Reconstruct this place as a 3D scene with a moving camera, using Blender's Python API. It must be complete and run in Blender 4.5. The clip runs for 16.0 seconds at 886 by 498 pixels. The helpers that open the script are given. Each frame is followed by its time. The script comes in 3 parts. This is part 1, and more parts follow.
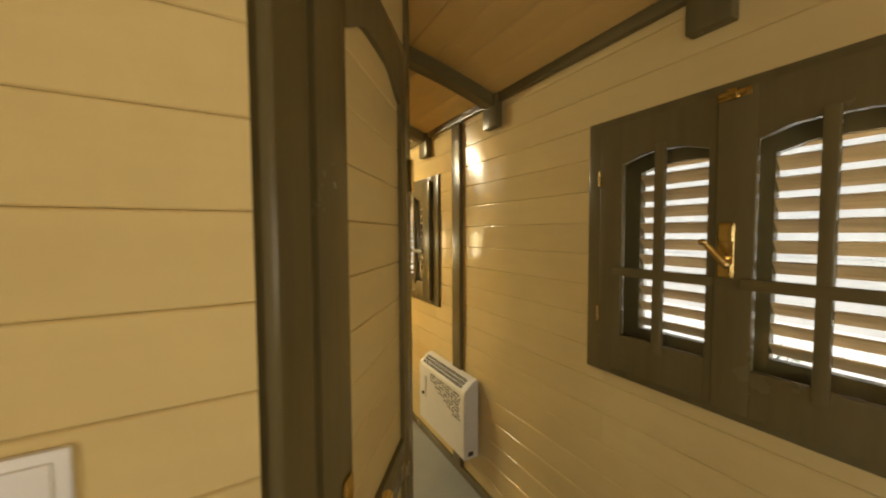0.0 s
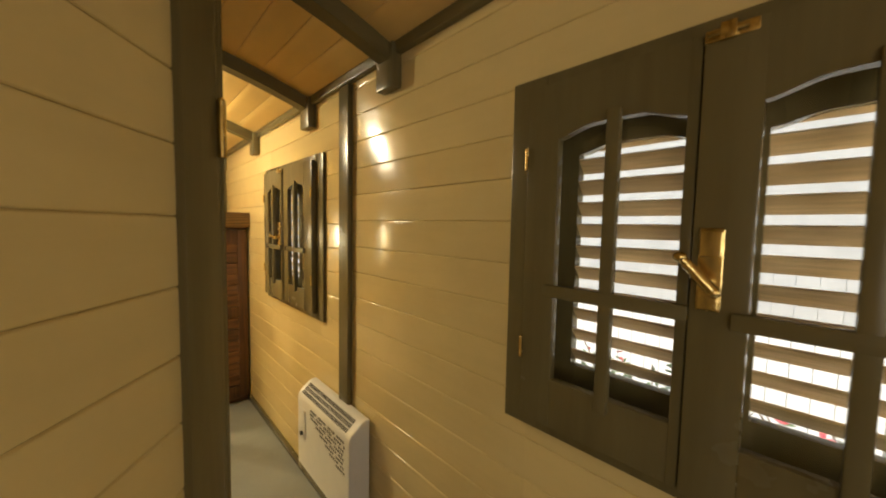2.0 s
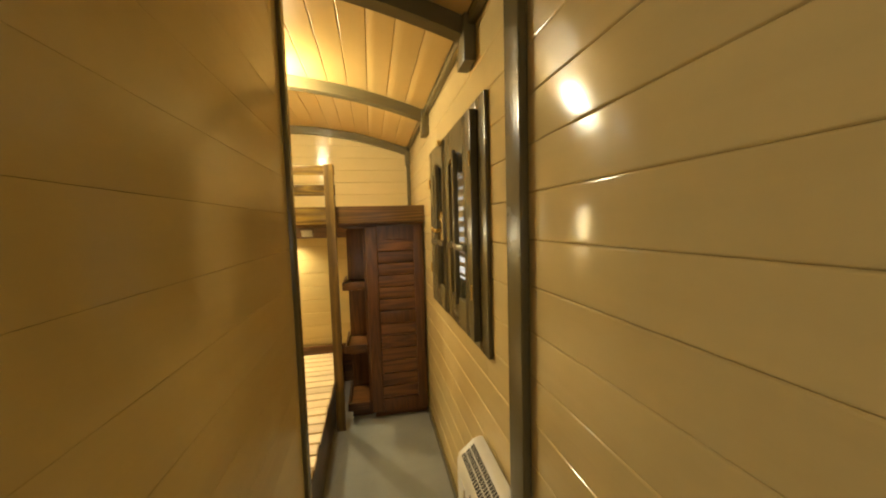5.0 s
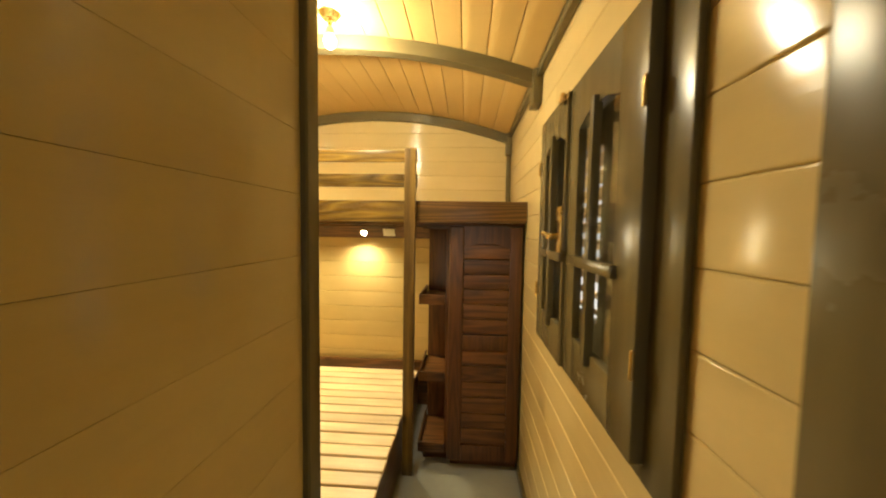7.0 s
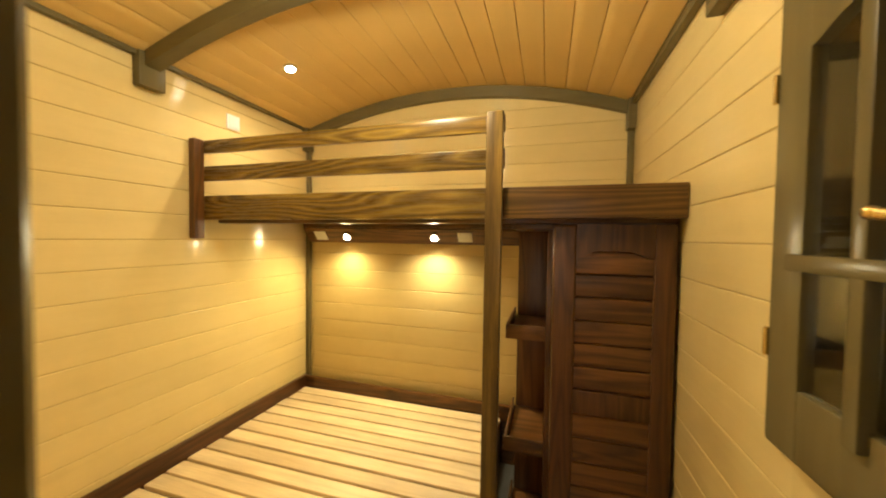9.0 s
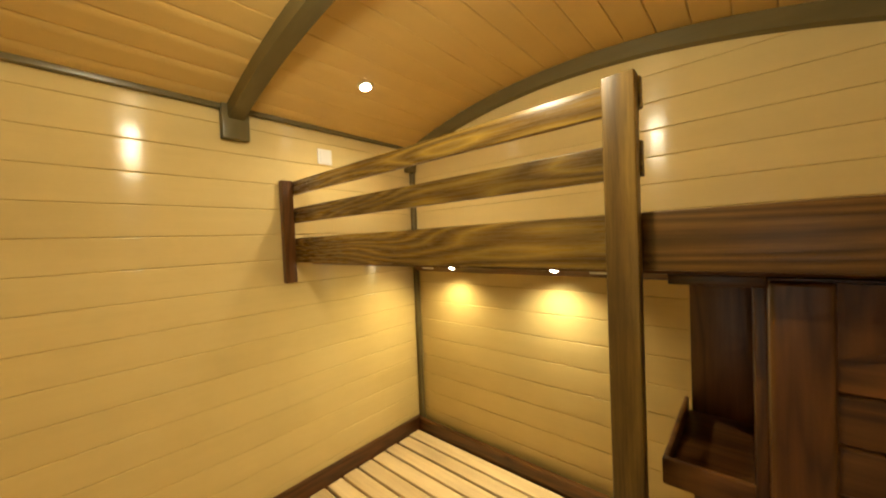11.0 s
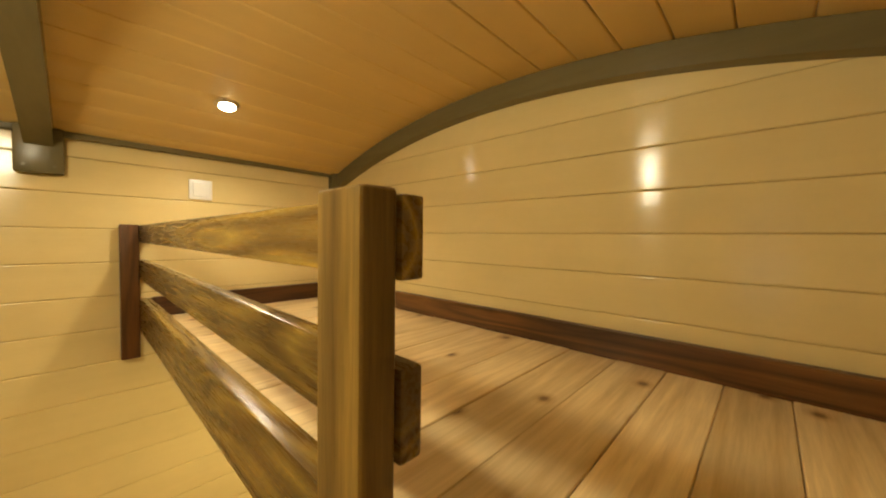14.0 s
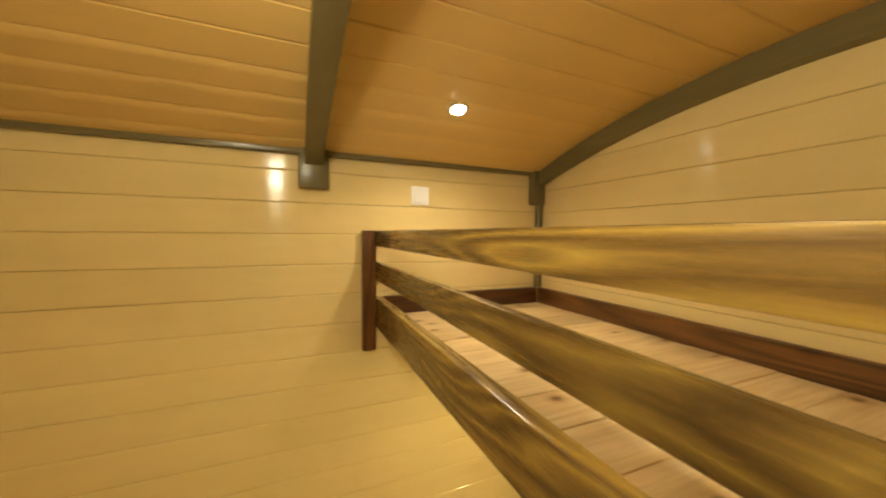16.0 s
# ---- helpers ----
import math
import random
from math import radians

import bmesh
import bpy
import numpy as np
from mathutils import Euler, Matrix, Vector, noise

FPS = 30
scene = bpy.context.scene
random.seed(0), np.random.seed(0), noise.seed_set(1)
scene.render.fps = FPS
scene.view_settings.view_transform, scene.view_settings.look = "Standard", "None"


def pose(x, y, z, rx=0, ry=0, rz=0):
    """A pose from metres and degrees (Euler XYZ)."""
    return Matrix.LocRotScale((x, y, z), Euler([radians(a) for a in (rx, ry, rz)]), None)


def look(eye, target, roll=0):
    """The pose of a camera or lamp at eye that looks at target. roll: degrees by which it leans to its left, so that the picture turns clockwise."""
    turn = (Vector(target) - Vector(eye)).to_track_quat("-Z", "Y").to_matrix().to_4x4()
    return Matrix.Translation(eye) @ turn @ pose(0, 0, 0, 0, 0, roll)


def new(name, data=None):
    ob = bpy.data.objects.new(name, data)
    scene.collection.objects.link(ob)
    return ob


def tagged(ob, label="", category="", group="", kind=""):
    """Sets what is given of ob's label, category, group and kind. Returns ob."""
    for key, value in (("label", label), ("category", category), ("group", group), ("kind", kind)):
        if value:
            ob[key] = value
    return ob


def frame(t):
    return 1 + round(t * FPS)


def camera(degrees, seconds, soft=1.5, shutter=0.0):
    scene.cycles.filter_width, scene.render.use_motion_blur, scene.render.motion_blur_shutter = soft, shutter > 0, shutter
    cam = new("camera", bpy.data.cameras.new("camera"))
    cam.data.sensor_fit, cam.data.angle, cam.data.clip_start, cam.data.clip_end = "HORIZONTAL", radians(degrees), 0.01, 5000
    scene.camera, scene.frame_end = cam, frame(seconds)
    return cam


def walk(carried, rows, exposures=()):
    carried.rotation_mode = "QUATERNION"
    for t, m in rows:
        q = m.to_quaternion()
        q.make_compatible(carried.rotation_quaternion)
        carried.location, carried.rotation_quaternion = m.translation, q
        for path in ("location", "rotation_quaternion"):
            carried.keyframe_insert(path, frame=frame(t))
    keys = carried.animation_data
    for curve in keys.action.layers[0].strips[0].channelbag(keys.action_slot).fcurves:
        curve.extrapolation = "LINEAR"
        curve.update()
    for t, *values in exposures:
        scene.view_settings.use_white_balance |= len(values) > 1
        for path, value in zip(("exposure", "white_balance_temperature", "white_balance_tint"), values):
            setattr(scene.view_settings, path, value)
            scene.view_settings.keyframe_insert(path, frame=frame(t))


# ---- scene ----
cam = camera(104, 16.0, 2.0, 0.4)
PATH = [
    (0, (-1.133, -4.359, 1.512), (-0.157, -2.616, 1.42), -0.3),
    (0.5, (-1.05, -4.282, 1.531), (0.139, -2.677, 1.423), -0.1),
    (1, (-0.973, -4.212, 1.537), (0.332, -2.7, 1.437), 0.3),
    (1.5, (-0.892, -4.133, 1.535), (0.468, -2.683, 1.473), 1.2),
    (2, (-0.797, -4.054, 1.528), (0.568, -2.597, 1.401), 1.1),
    (2.5, (-0.701, -3.985, 1.516), (0.559, -2.44, 1.364), 0.5),
    (3, (-0.616, -3.895, 1.505), (0.487, -2.23, 1.406), 0.3),
    (3.5, (-0.541, -3.756, 1.5), (0.427, -2.007, 1.428), 0.7),
    (4, (-0.474, -3.621, 1.486), (0.307, -1.782, 1.388), -0.1),
    (6.3, (-0.349, -3.072, 1.474), (-0.284, -1.08, 1.317), -0.9),
    (6.5, (-0.345, -3.007, 1.473), (-0.313, -1.012, 1.334), -0.4),
    (7, (-0.342, -2.834, 1.463), (-0.474, -0.841, 1.341), 0.9),
    (7.5, (-0.386, -2.665, 1.432), (-0.686, -0.692, 1.282), 0.5),
    (8, (-0.427, -2.504, 1.405), (-0.749, -0.537, 1.245), 0.9),
    (8.5, (-0.448, -2.349, 1.398), (-0.874, -0.397, 1.306), 0.5),
    (9, (-0.46, -2.229, 1.413), (-1.036, -0.315, 1.351), 0.8),
    (9.5, (-0.453, -2.128, 1.42), (-1.221, -0.282, 1.383), -0.2),
    (9.7, (-0.452, -2.085, 1.435), (-1.272, -0.262, 1.371), -1),
    (11.8, (-0.473, -1.438, 1.664), (-1.934, -0.072, 1.645), -1.9),
    (12, (-0.47, -1.389, 1.685), (-1.917, -0.009, 1.664), -1.9),
    (12.5, (-0.463, -1.261, 1.74), (-1.872, 0.158, 1.713), -1.4),
    (13, (-0.45, -1.121, 1.783), (-1.838, 0.318, 1.766), -1.8),
    (13.5, (-0.421, -1.044, 1.815), (-1.768, 0.434, 1.788), -0.9),
    (14, (-0.428, -1.03, 1.866), (-1.8, 0.427, 1.802), 0.8),
    (14.5, (-0.486, -1.022, 1.907), (-1.994, 0.286, 1.789), -0.2),
    (15, (-0.57, -1.066, 1.918), (-2.162, 0.137, 1.761), 0.5),
    (15.5, (-0.646, -1.118, 1.909), (-2.361, -0.094, 1.81), 1.1),
    (16, (-0.724, -1.171, 1.888), (-2.563, -0.392, 1.801), 0.6),
]
EXPO = [(0, 1.5), (2, 1.4), (3.5, 1.12), (6.3, 1.2), (8, 1.06), (9.7, 0.74), (12, 0.32), (16, 0.3)]
walk(cam, [(t, look(eye, target, roll)) for t, eye, target, roll in PATH], EXPO)

# ---- world, sun, lamps ----
world = bpy.data.worlds.new("sky")
scene.world = world
world.use_nodes = True
sky = world.node_tree.nodes.new("ShaderNodeTexSky")
sky.sky_type, sky.sun_disc = "NISHITA", False
sky.sun_elevation, sky.sun_rotation = radians(42), radians(120)
world.node_tree.links.new(sky.outputs[0], world.node_tree.nodes["Background"].inputs[0])
world.node_tree.nodes["Background"].inputs[1].default_value = 0.1

sun = new("sun", bpy.data.lights.new("sun", "SUN"))
sun.data.energy, sun.data.angle, sun.data.color = 4.5, radians(0.5), (1, 0.95, 0.88)
sun.matrix_world = look((6, -6, 9), (9, 2, 0))

WARM = (1.0, 0.88, 0.58)


def lamp(name, kind, place, watts, colour, radius=0.03, target=None, spread=100):
    data = bpy.data.lights.new(name, kind)
    data.energy, data.color, data.shadow_soft_size = watts, colour, radius
    ob = new(name, data)
    ob.matrix_world = look(place, target) if target else pose(*place)
    if kind == "SPOT":
        data.spot_size, data.spot_blend = radians(spread), 0.9
    return ob


# ---- materials ----
def node(tree, kind, **inputs):
    n = tree.nodes.new(kind)
    for key, value in inputs.items():
        n.inputs[key].default_value = value
    return n


def base_material(name, rough=0.5, metal=0.0):
    m = bpy.data.materials.new(name)
    m.use_nodes = True
    t = m.node_tree
    b = t.nodes["Principled BSDF"]
    b.inputs["Roughness"].default_value, b.inputs["Metallic"].default_value = rough, metal
    return m, t, b


def stretched(t, sx, sy, sz, shift=True):
    """Object coordinates, scaled, with an own offset for each object."""
    co = node(t, "ShaderNodeTexCoord")
    mp = node(t, "ShaderNodeMapping")
    mp.inputs["Scale"].default_value = (sx, sy, sz)
    t.links.new(co.outputs["Object"], mp.inputs["Vector"])
    if shift:
        info = node(t, "ShaderNodeObjectInfo")
        mul = node(t, "ShaderNodeMath")
        mul.operation = "MULTIPLY"
        mul.inputs[1].default_value = 17.0
        t.links.new(info.outputs["Random"], mul.inputs[0])
        t.links.new(mul.outputs[0], mp.inputs["Location"])
    return mp


def ramp(t, source, stops):
    r = node(t, "ShaderNodeValToRGB")
    e = r.color_ramp.elements
    e[0].position, e[0].color = stops[0][0], (*stops[0][1], 1)
    e[1].position, e[1].color = stops[-1][0], (*stops[-1][1], 1)
    for p, c in stops[1:-1]:
        n = e.new(p)
        n.color = (*c, 1)
    t.links.new(source, r.inputs[0])
    return r


def bump(t, b, source, strength, distance):
    n = node(t, "ShaderNodeBump", Strength=strength, Distance=distance)
    t.links.new(source, n.inputs["Height"])
    if b.inputs["Normal"].is_linked:
        t.links.new(b.inputs["Normal"].links[0].from_socket, n.inputs["Normal"])
    t.links.new(n.outputs[0], b.inputs["Normal"])


def scaled(c, k):
    return tuple(min(1, v * k) for v in c)


def paint(name, colour, rough, along="y", vary=0.035, wave=0.25, fine=0.22, brushed=0.0):
    """Brushed gloss paint on boards: slight tone shifts, brush streaks along the board, uneven film."""
    m, t, b = base_material(name, rough)
    b.inputs["Specular IOR Level"].default_value = 0.28
    if brushed:
        up = node(t, "ShaderNodeCombineXYZ", Z=1.0)
        t.links.new(up.outputs[0], b.inputs["Tangent"])
        b.inputs["Anisotropic"].default_value = brushed
    long = {"x": (1.2, 14, 14), "y": (14, 1.2, 14), "z": (14, 14, 1.2)}[along]
    mp = stretched(t, *long)
    tone = node(t, "ShaderNodeTexNoise", Scale=1.3, Detail=5.0, Roughness=0.6)
    t.links.new(mp.outputs[0], tone.inputs["Vector"])
    r = ramp(t, tone.outputs[0], [(0.3, scaled(colour, 1 - vary)), (0.55, colour), (0.75, scaled(colour, 1 + vary * 0.6))])
    mp2 = stretched(t, 1, 1, 1)
    dirt = node(t, "ShaderNodeTexNoise", Scale=2.3, Detail=6.0, Roughness=0.7)
    t.links.new(mp2.outputs[0], dirt.inputs["Vector"])
    r2 = ramp(t, dirt.outputs[0], [(0.3, (0.93, 0.92, 0.9)), (0.6, (1, 1, 1))])
    info = node(t, "ShaderNodeObjectInfo")
    r3 = ramp(t, info.outputs["Random"], [(0.0, (0.95, 0.945, 0.93)), (1.0, (1, 1, 1))])
    prev = r.outputs[0]
    for other in (r2, r3):
        mix = node(t, "ShaderNodeMix")
        mix.data_type, mix.blend_type = "RGBA", "MULTIPLY"
        mix.inputs["Factor"].default_value = 1.0
        t.links.new(prev, mix.inputs["A"])
        t.links.new(other.outputs[0], mix.inputs["B"])
        prev = mix.outputs["Result"]
    t.links.new(prev, b.inputs["Base Color"])
    rr = node(t, "ShaderNodeMapRange")
    rr.inputs["To Min"].default_value, rr.inputs["To Max"].default_value = rough * 0.75, rough * 1.35
    t.links.new(dirt.outputs[0], rr.inputs["Value"])
    t.links.new(rr.outputs[0], b.inputs["Roughness"])
    soft = node(t, "ShaderNodeTexNoise", Scale=1.0, Detail=2.0)
    t.links.new(mp.outputs[0], soft.inputs["Vector"])
    bump(t, b, soft.outputs[0], wave, 0.004)
    grain = node(t, "ShaderNodeTexNoise", Scale=9.0, Detail=4.0)
    t.links.new(mp.outputs[0], grain.inputs["Vector"])
    bump(t, b, grain.outputs[0], fine, 0.0006)
    return m


def wood(name, dark, light, along, rough=0.35, rings=9.0, contrast=1.0, knots=True, fine=0.35, streak=0.72, piece=0.84, knot_map=None, figure=None, spread=(0.7, 9)):
    """Sawn timber: wavy growth rings stretched along the board, fibres, a few knots."""
    m, t, b = base_material(name, rough)
    p, q = spread
    mp = stretched(t, *{"x": (p, q, q), "y": (q, p, q), "z": (q, q, p)}[along])
    long = {"x": (0.7, 9, 9), "y": (9, 0.7, 9), "z": (9, 9, 0.7)}[along]
    warp = node(t, "ShaderNodeTexNoise", Scale=1.1, Detail=1.2 if figure else 3.0, Roughness=0.4)
    t.links.new(mp.outputs[0], warp.inputs["Vector"])
    mul = node(t, "ShaderNodeMath")
    mul.operation, mul.inputs[1].default_value = "MULTIPLY", rings
    t.links.new(warp.outputs[0], mul.inputs[0])
    frac = node(t, "ShaderNodeMath")
    frac.operation = "PINGPONG"
    frac.inputs[1].default_value = 0.5
    t.links.new(mul.outputs[0], frac.inputs[0])
    mid = tuple(d + (l - d) * 0.5 for d, l in zip(dark, light))
    low = tuple(m_ + (d - m_) * contrast for m_, d in zip(mid, dark))
    high = tuple(m_ + (l - m_) * contrast for m_, l in zip(mid, light))
    r = ramp(t, frac.outputs[0], figure or [(0.02, low), (0.22, mid), (0.5, high)])
    fib_map = stretched(t, *[v * 9 if v > 1 else v * 5 for v in long])
    fibre = node(t, "ShaderNodeTexNoise", Scale=2.0, Detail=4.0, Roughness=0.7)
    t.links.new(fib_map.outputs[0], fibre.inputs["Vector"])
    r2 = ramp(t, fibre.outputs[0], [(0.3, (streak, streak * 0.975, streak * 0.93)), (0.65, (1.06, 1.05, 1.03))])
    patch = node(t, "ShaderNodeTexNoise", Scale=2.5, Detail=3.0)
    mp3 = stretched(t, 1, 1, 1)
    t.links.new(mp3.outputs[0], patch.inputs["Vector"])
    r3 = ramp(t, patch.outputs[0], [(0.3, (streak, streak * 0.98, streak * 0.95)), (0.68, (1.15, 1.14, 1.1))])
    info = node(t, "ShaderNodeObjectInfo")
    r4 = ramp(t, info.outputs["Random"], [(0.0, (piece, piece * 0.975, piece * 0.93)), (1.0, (1.05, 1.04, 1.02))])
    prev = r.outputs[0]
    layers = [r2, r3, r4]
    if knots:
        kmap = stretched(t, *knot_map) if knot_map else stretched(t, *{"x": (3.2, 11, 11), "y": (11, 3.2, 11), "z": (11, 11, 3.2)}[along])
        vor = node(t, "ShaderNodeTexVoronoi", Scale=0.55)
        t.links.new(kmap.outputs[0], vor.inputs["Vector"])
        if knot_map:
            vor.voronoi_dimensions = "2D"
        layers.append(ramp(t, vor.outputs["Distance"], [(0.025, (0.25, 0.17, 0.12)), (0.07, (0.8, 0.72, 0.62)), (0.13, (1, 1, 1))]))
    for other in layers:
        mix = node(t, "ShaderNodeMix")
        mix.data_type, mix.blend_type = "RGBA", "MULTIPLY"
        mix.inputs["Factor"].default_value = 1.0
        t.links.new(prev, mix.inputs["A"])
        t.links.new(other.outputs[0], mix.inputs["B"])
        prev = mix.outputs["Result"]
    t.links.new(prev, b.inputs["Base Color"])
    rr = node(t, "ShaderNodeMapRange")
    rr.inputs["To Min"].default_value, rr.inputs["To Max"].default_value = rough * 1.3, rough * 0.75
    t.links.new(fibre.outputs[0], rr.inputs["Value"])
    t.links.new(rr.outputs[0], b.inputs["Roughness"])
    bump(t, b, frac.outputs[0], fine, 0.0015)
    bump(t, b, fibre.outputs[0], fine, 0.0008)
    return m


def plain(name, colour, rough=0.4, metal=0.0, vary=0.12, scale=14.0, relief=0.1):
    m, t, b = base_material(name, rough, metal)
    mp = stretched(t, 1, 1, 1)
    n = node(t, "ShaderNodeTexNoise", Scale=scale, Detail=5.0, Roughness=0.65)
    t.links.new(mp.outputs[0], n.inputs["Vector"])
    r = ramp(t, n.outputs[0], [(0.3, scaled(colour, 1 - vary)), (0.7, scaled(colour, 1 + vary * 0.5))])
    t.links.new(r.outputs[0], b.inputs["Base Color"])
    rr = node(t, "ShaderNodeMapRange")
    rr.inputs["To Min"].default_value, rr.inputs["To Max"].default_value = rough * 0.7, min(1, rough * 1.4)
    t.links.new(n.outputs[0], rr.inputs["Value"])
    t.links.new(rr.outputs[0], b.inputs["Roughness"])
    bump(t, b, n.outputs[0], relief, 0.002)
    return m


def glowing(name, colour, strength):
    m = bpy.data.materials.new(name)
    m.use_nodes = True
    b = m.node_tree.nodes["Principled BSDF"]
    b.inputs["Emission Color"].default_value, b.inputs["Emission Strength"].default_value = (*colour, 1), strength
    b.inputs["Base Color"].default_value = (0.9, 0.88, 0.8, 1)
    return m


def window_glass():
    m, t, b = base_material("window_glass", 0.02)
    b.inputs["Transmission Weight"].default_value = 1.0
    b.inputs["IOR"].default_value = 1.45
    n = node(t, "ShaderNodeTexNoise", Scale=5.0, Detail=4.0)
    r = ramp(t, n.outputs[0], [(0.35, (0.93, 0.95, 0.92)), (0.7, (0.98, 0.98, 0.96))])
    t.links.new(r.outputs[0], b.inputs["Base Color"])
    return m


CREAM = (0.7, 0.556, 0.264)
OLIVE = (0.152, 0.124, 0.058)
cream_x = paint("cream_paint_crosswise", CREAM, 0.15, "x", wave=0.4, fine=0.3, brushed=0.85)
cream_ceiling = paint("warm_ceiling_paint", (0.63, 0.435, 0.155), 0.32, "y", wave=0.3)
olive = paint("olive_paint", OLIVE, 0.24, "z", vary=0.14)
olive_x = paint("olive_paint_crosswise", OLIVE, 0.24, "x", vary=0.14)
olive_y = paint("olive_paint_lengthwise", OLIVE, 0.24, "y", vary=0.14)
# Darkened backing behind the matchboards; groove shade is put into its colour.
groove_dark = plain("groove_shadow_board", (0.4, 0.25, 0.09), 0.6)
floor_grey = plain("grey_floor_paint", (0.27, 0.28, 0.26), 0.32, vary=0.14, scale=3.0, relief=0.25)
STAIN_D, STAIN_L = (0.07, 0.04, 0.011), (0.31, 0.2, 0.047)
FIGURE = [(0.0, (0.35, 0.24, 0.054)), (0.14, (0.26, 0.168, 0.041)), (0.32, (0.175, 0.108, 0.029)), (0.5, (0.125, 0.075, 0.021))]
BROWN = [(0.0, (0.19, 0.106, 0.034)), (0.2, (0.15, 0.08, 0.026)), (0.5, (0.075, 0.038, 0.013))]
stain_x = wood("stained_pine_crosswise", STAIN_D, STAIN_L, "x", 0.27, 15, fine=0.35, streak=0.66, figure=FIGURE, spread=(0.9, 6.5))
brown_x = wood("brown_stained_pine_crosswise", STAIN_D, STAIN_L, "x", 0.3, 15, fine=0.35, streak=0.66, figure=BROWN, spread=(0.5, 6.5))
stain_z = wood("stained_pine_upright", STAIN_D, STAIN_L, "z", 0.3, 4, fine=0.3, streak=0.55, figure=[(0.0, (0.27, 0.176, 0.044)), (0.2, (0.18, 0.112, 0.03)), (0.5, (0.11, 0.066, 0.019))], spread=(0.6, 8))
walnut_x = wood("dark_stained_pine_crosswise", (0.036, 0.014, 0.005), (0.22, 0.099, 0.031), "x", 0.3, 8, contrast=0.6, streak=0.7, piece=0.7)
walnut_y = wood("dark_stained_pine_lengthwise", (0.03, 0.011, 0.004), (0.115, 0.045, 0.016), "y", 0.3, 13, contrast=0.6)
walnut_z = wood("dark_stained_pine_upright", (0.034, 0.012, 0.004), (0.18, 0.078, 0.024), "z", 0.3, 9, contrast=0.45, streak=0.75)
pine_x = wood("raw_pine_crosswise", (0.66, 0.52, 0.33), (0.82, 0.69, 0.48), "x", 0.42, 4, contrast=0.6, fine=0.15, streak=0.88, knots=False)
pine_y = wood("raw_pine_lengthwise", (0.66, 0.5, 0.27), (0.84, 0.69, 0.43), "y", 0.38, 7, contrast=0.8, fine=0.12, streak=0.86, piece=0.8, knot_map=(9, 7, 0.02))
brass = plain("polished_brass", (0.72, 0.54, 0.22), 0.24, 1.0, vary=0.2, scale=40, relief=0.05)
white_enamel = plain("white_enamel", (0.72, 0.71, 0.66), 0.35, vary=0.05)
white_plastic = plain("white_plastic", (0.8, 0.8, 0.79), 0.3, vary=0.04)
black_gap = plain("dark_grille", (0.03, 0.028, 0.025), 0.6)
louvre_tan = wood("tan_louvre_wood", (0.78, 0.59, 0.33), (0.86, 0.68, 0.42), "y", 0.5, 5, knots=False)
chrome = plain("satin_chrome", (0.7, 0.68, 0.62), 0.22, 1.0, vary=0.06)
glass = window_glass()
steel = plain("galvanised_wire", (0.5, 0.5, 0.48), 0.4, 0.8)
lamp_glow = glowing("lamp_face", (1.0, 0.9, 0.72), 70.0)
bulb_glow = glowing("bulb_glass", (1.0, 0.84, 0.6), 45.0)


# ---- mesh helpers ----
def root_of(ob):
    while ob.parent:
        ob = ob.parent
    return ob


def thing(name, m, label, category, group="", kind=""):
    ob = new(name)
    ob.matrix_world = m if isinstance(m, Matrix) else pose(*m)
    ob.empty_display_size = 0.05
    return tagged(ob, label, category, group, kind)


def smooth_by_angle(me, angle=35):
    me.polygons.foreach_set("use_smooth", [True] * len(me.polygons))
    me.set_sharp_from_angle(angle=radians(angle))


def part(name, bm, material, parent=None, label="", local=False):
    """Links a bmesh, built in world places unless local, as one mesh under its parent."""
    if parent and not local:
        bm.transform(Matrix.Translation(-root_of(parent).matrix_world.translation))
    bmesh.ops.recalc_face_normals(bm, faces=bm.faces)
    me = bpy.data.meshes.new(name)
    bm.to_mesh(me)
    bm.free()
    me.materials.append(material)
    smooth_by_angle(me)
    ob = new(name, me)
    ob.parent = parent
    return tagged(ob, label)


def structure(name, bm, material, label, category="wall"):
    return tagged(part(name, bm, material), label, category, kind="structure")


def add_box(bm, x0, x1, y0, y1, z0, z1, bevel=0.0, segments=2):
    m = Matrix.LocRotScale(((x0 + x1) / 2, (y0 + y1) / 2, (z0 + z1) / 2), None, (abs(x1 - x0), abs(y1 - y0), abs(z1 - z0)))
    made = bmesh.ops.create_cube(bm, size=1, matrix=m)["verts"]
    if bevel:
        edges = list({e for v in made for e in v.link_edges})
        bmesh.ops.bevel(bm, geom=edges, offset=bevel, segments=segments, affect="EDGES", profile=0.6)
    return bm


def box(x0, x1, y0, y1, z0, z1, bevel=0.004, segments=2):
    return add_box(bmesh.new(), x0, x1, y0, y1, z0, z1, bevel, segments)


def add_prism(bm, points, a, b, plane):
    """Extrudes a flat outline between a and b. plane names its two axes."""
    def place(u, v, w):
        return {"yz": (w, u, v), "xz": (u, w, v), "xy": (u, v, w)}[plane]
    front = [bm.verts.new(place(u, v, a)) for u, v in points]
    back = [bm.verts.new(place(u, v, b)) for u, v in points]
    bm.faces.new(front)
    bm.faces.new(back[::-1])
    for i in range(len(points)):
        j = (i + 1) % len(points)
        bm.faces.new((front[i], back[i], back[j], front[j]))
    return bm


def prism(points, a, b, plane):
    return add_prism(bmesh.new(), points, a, b, plane)


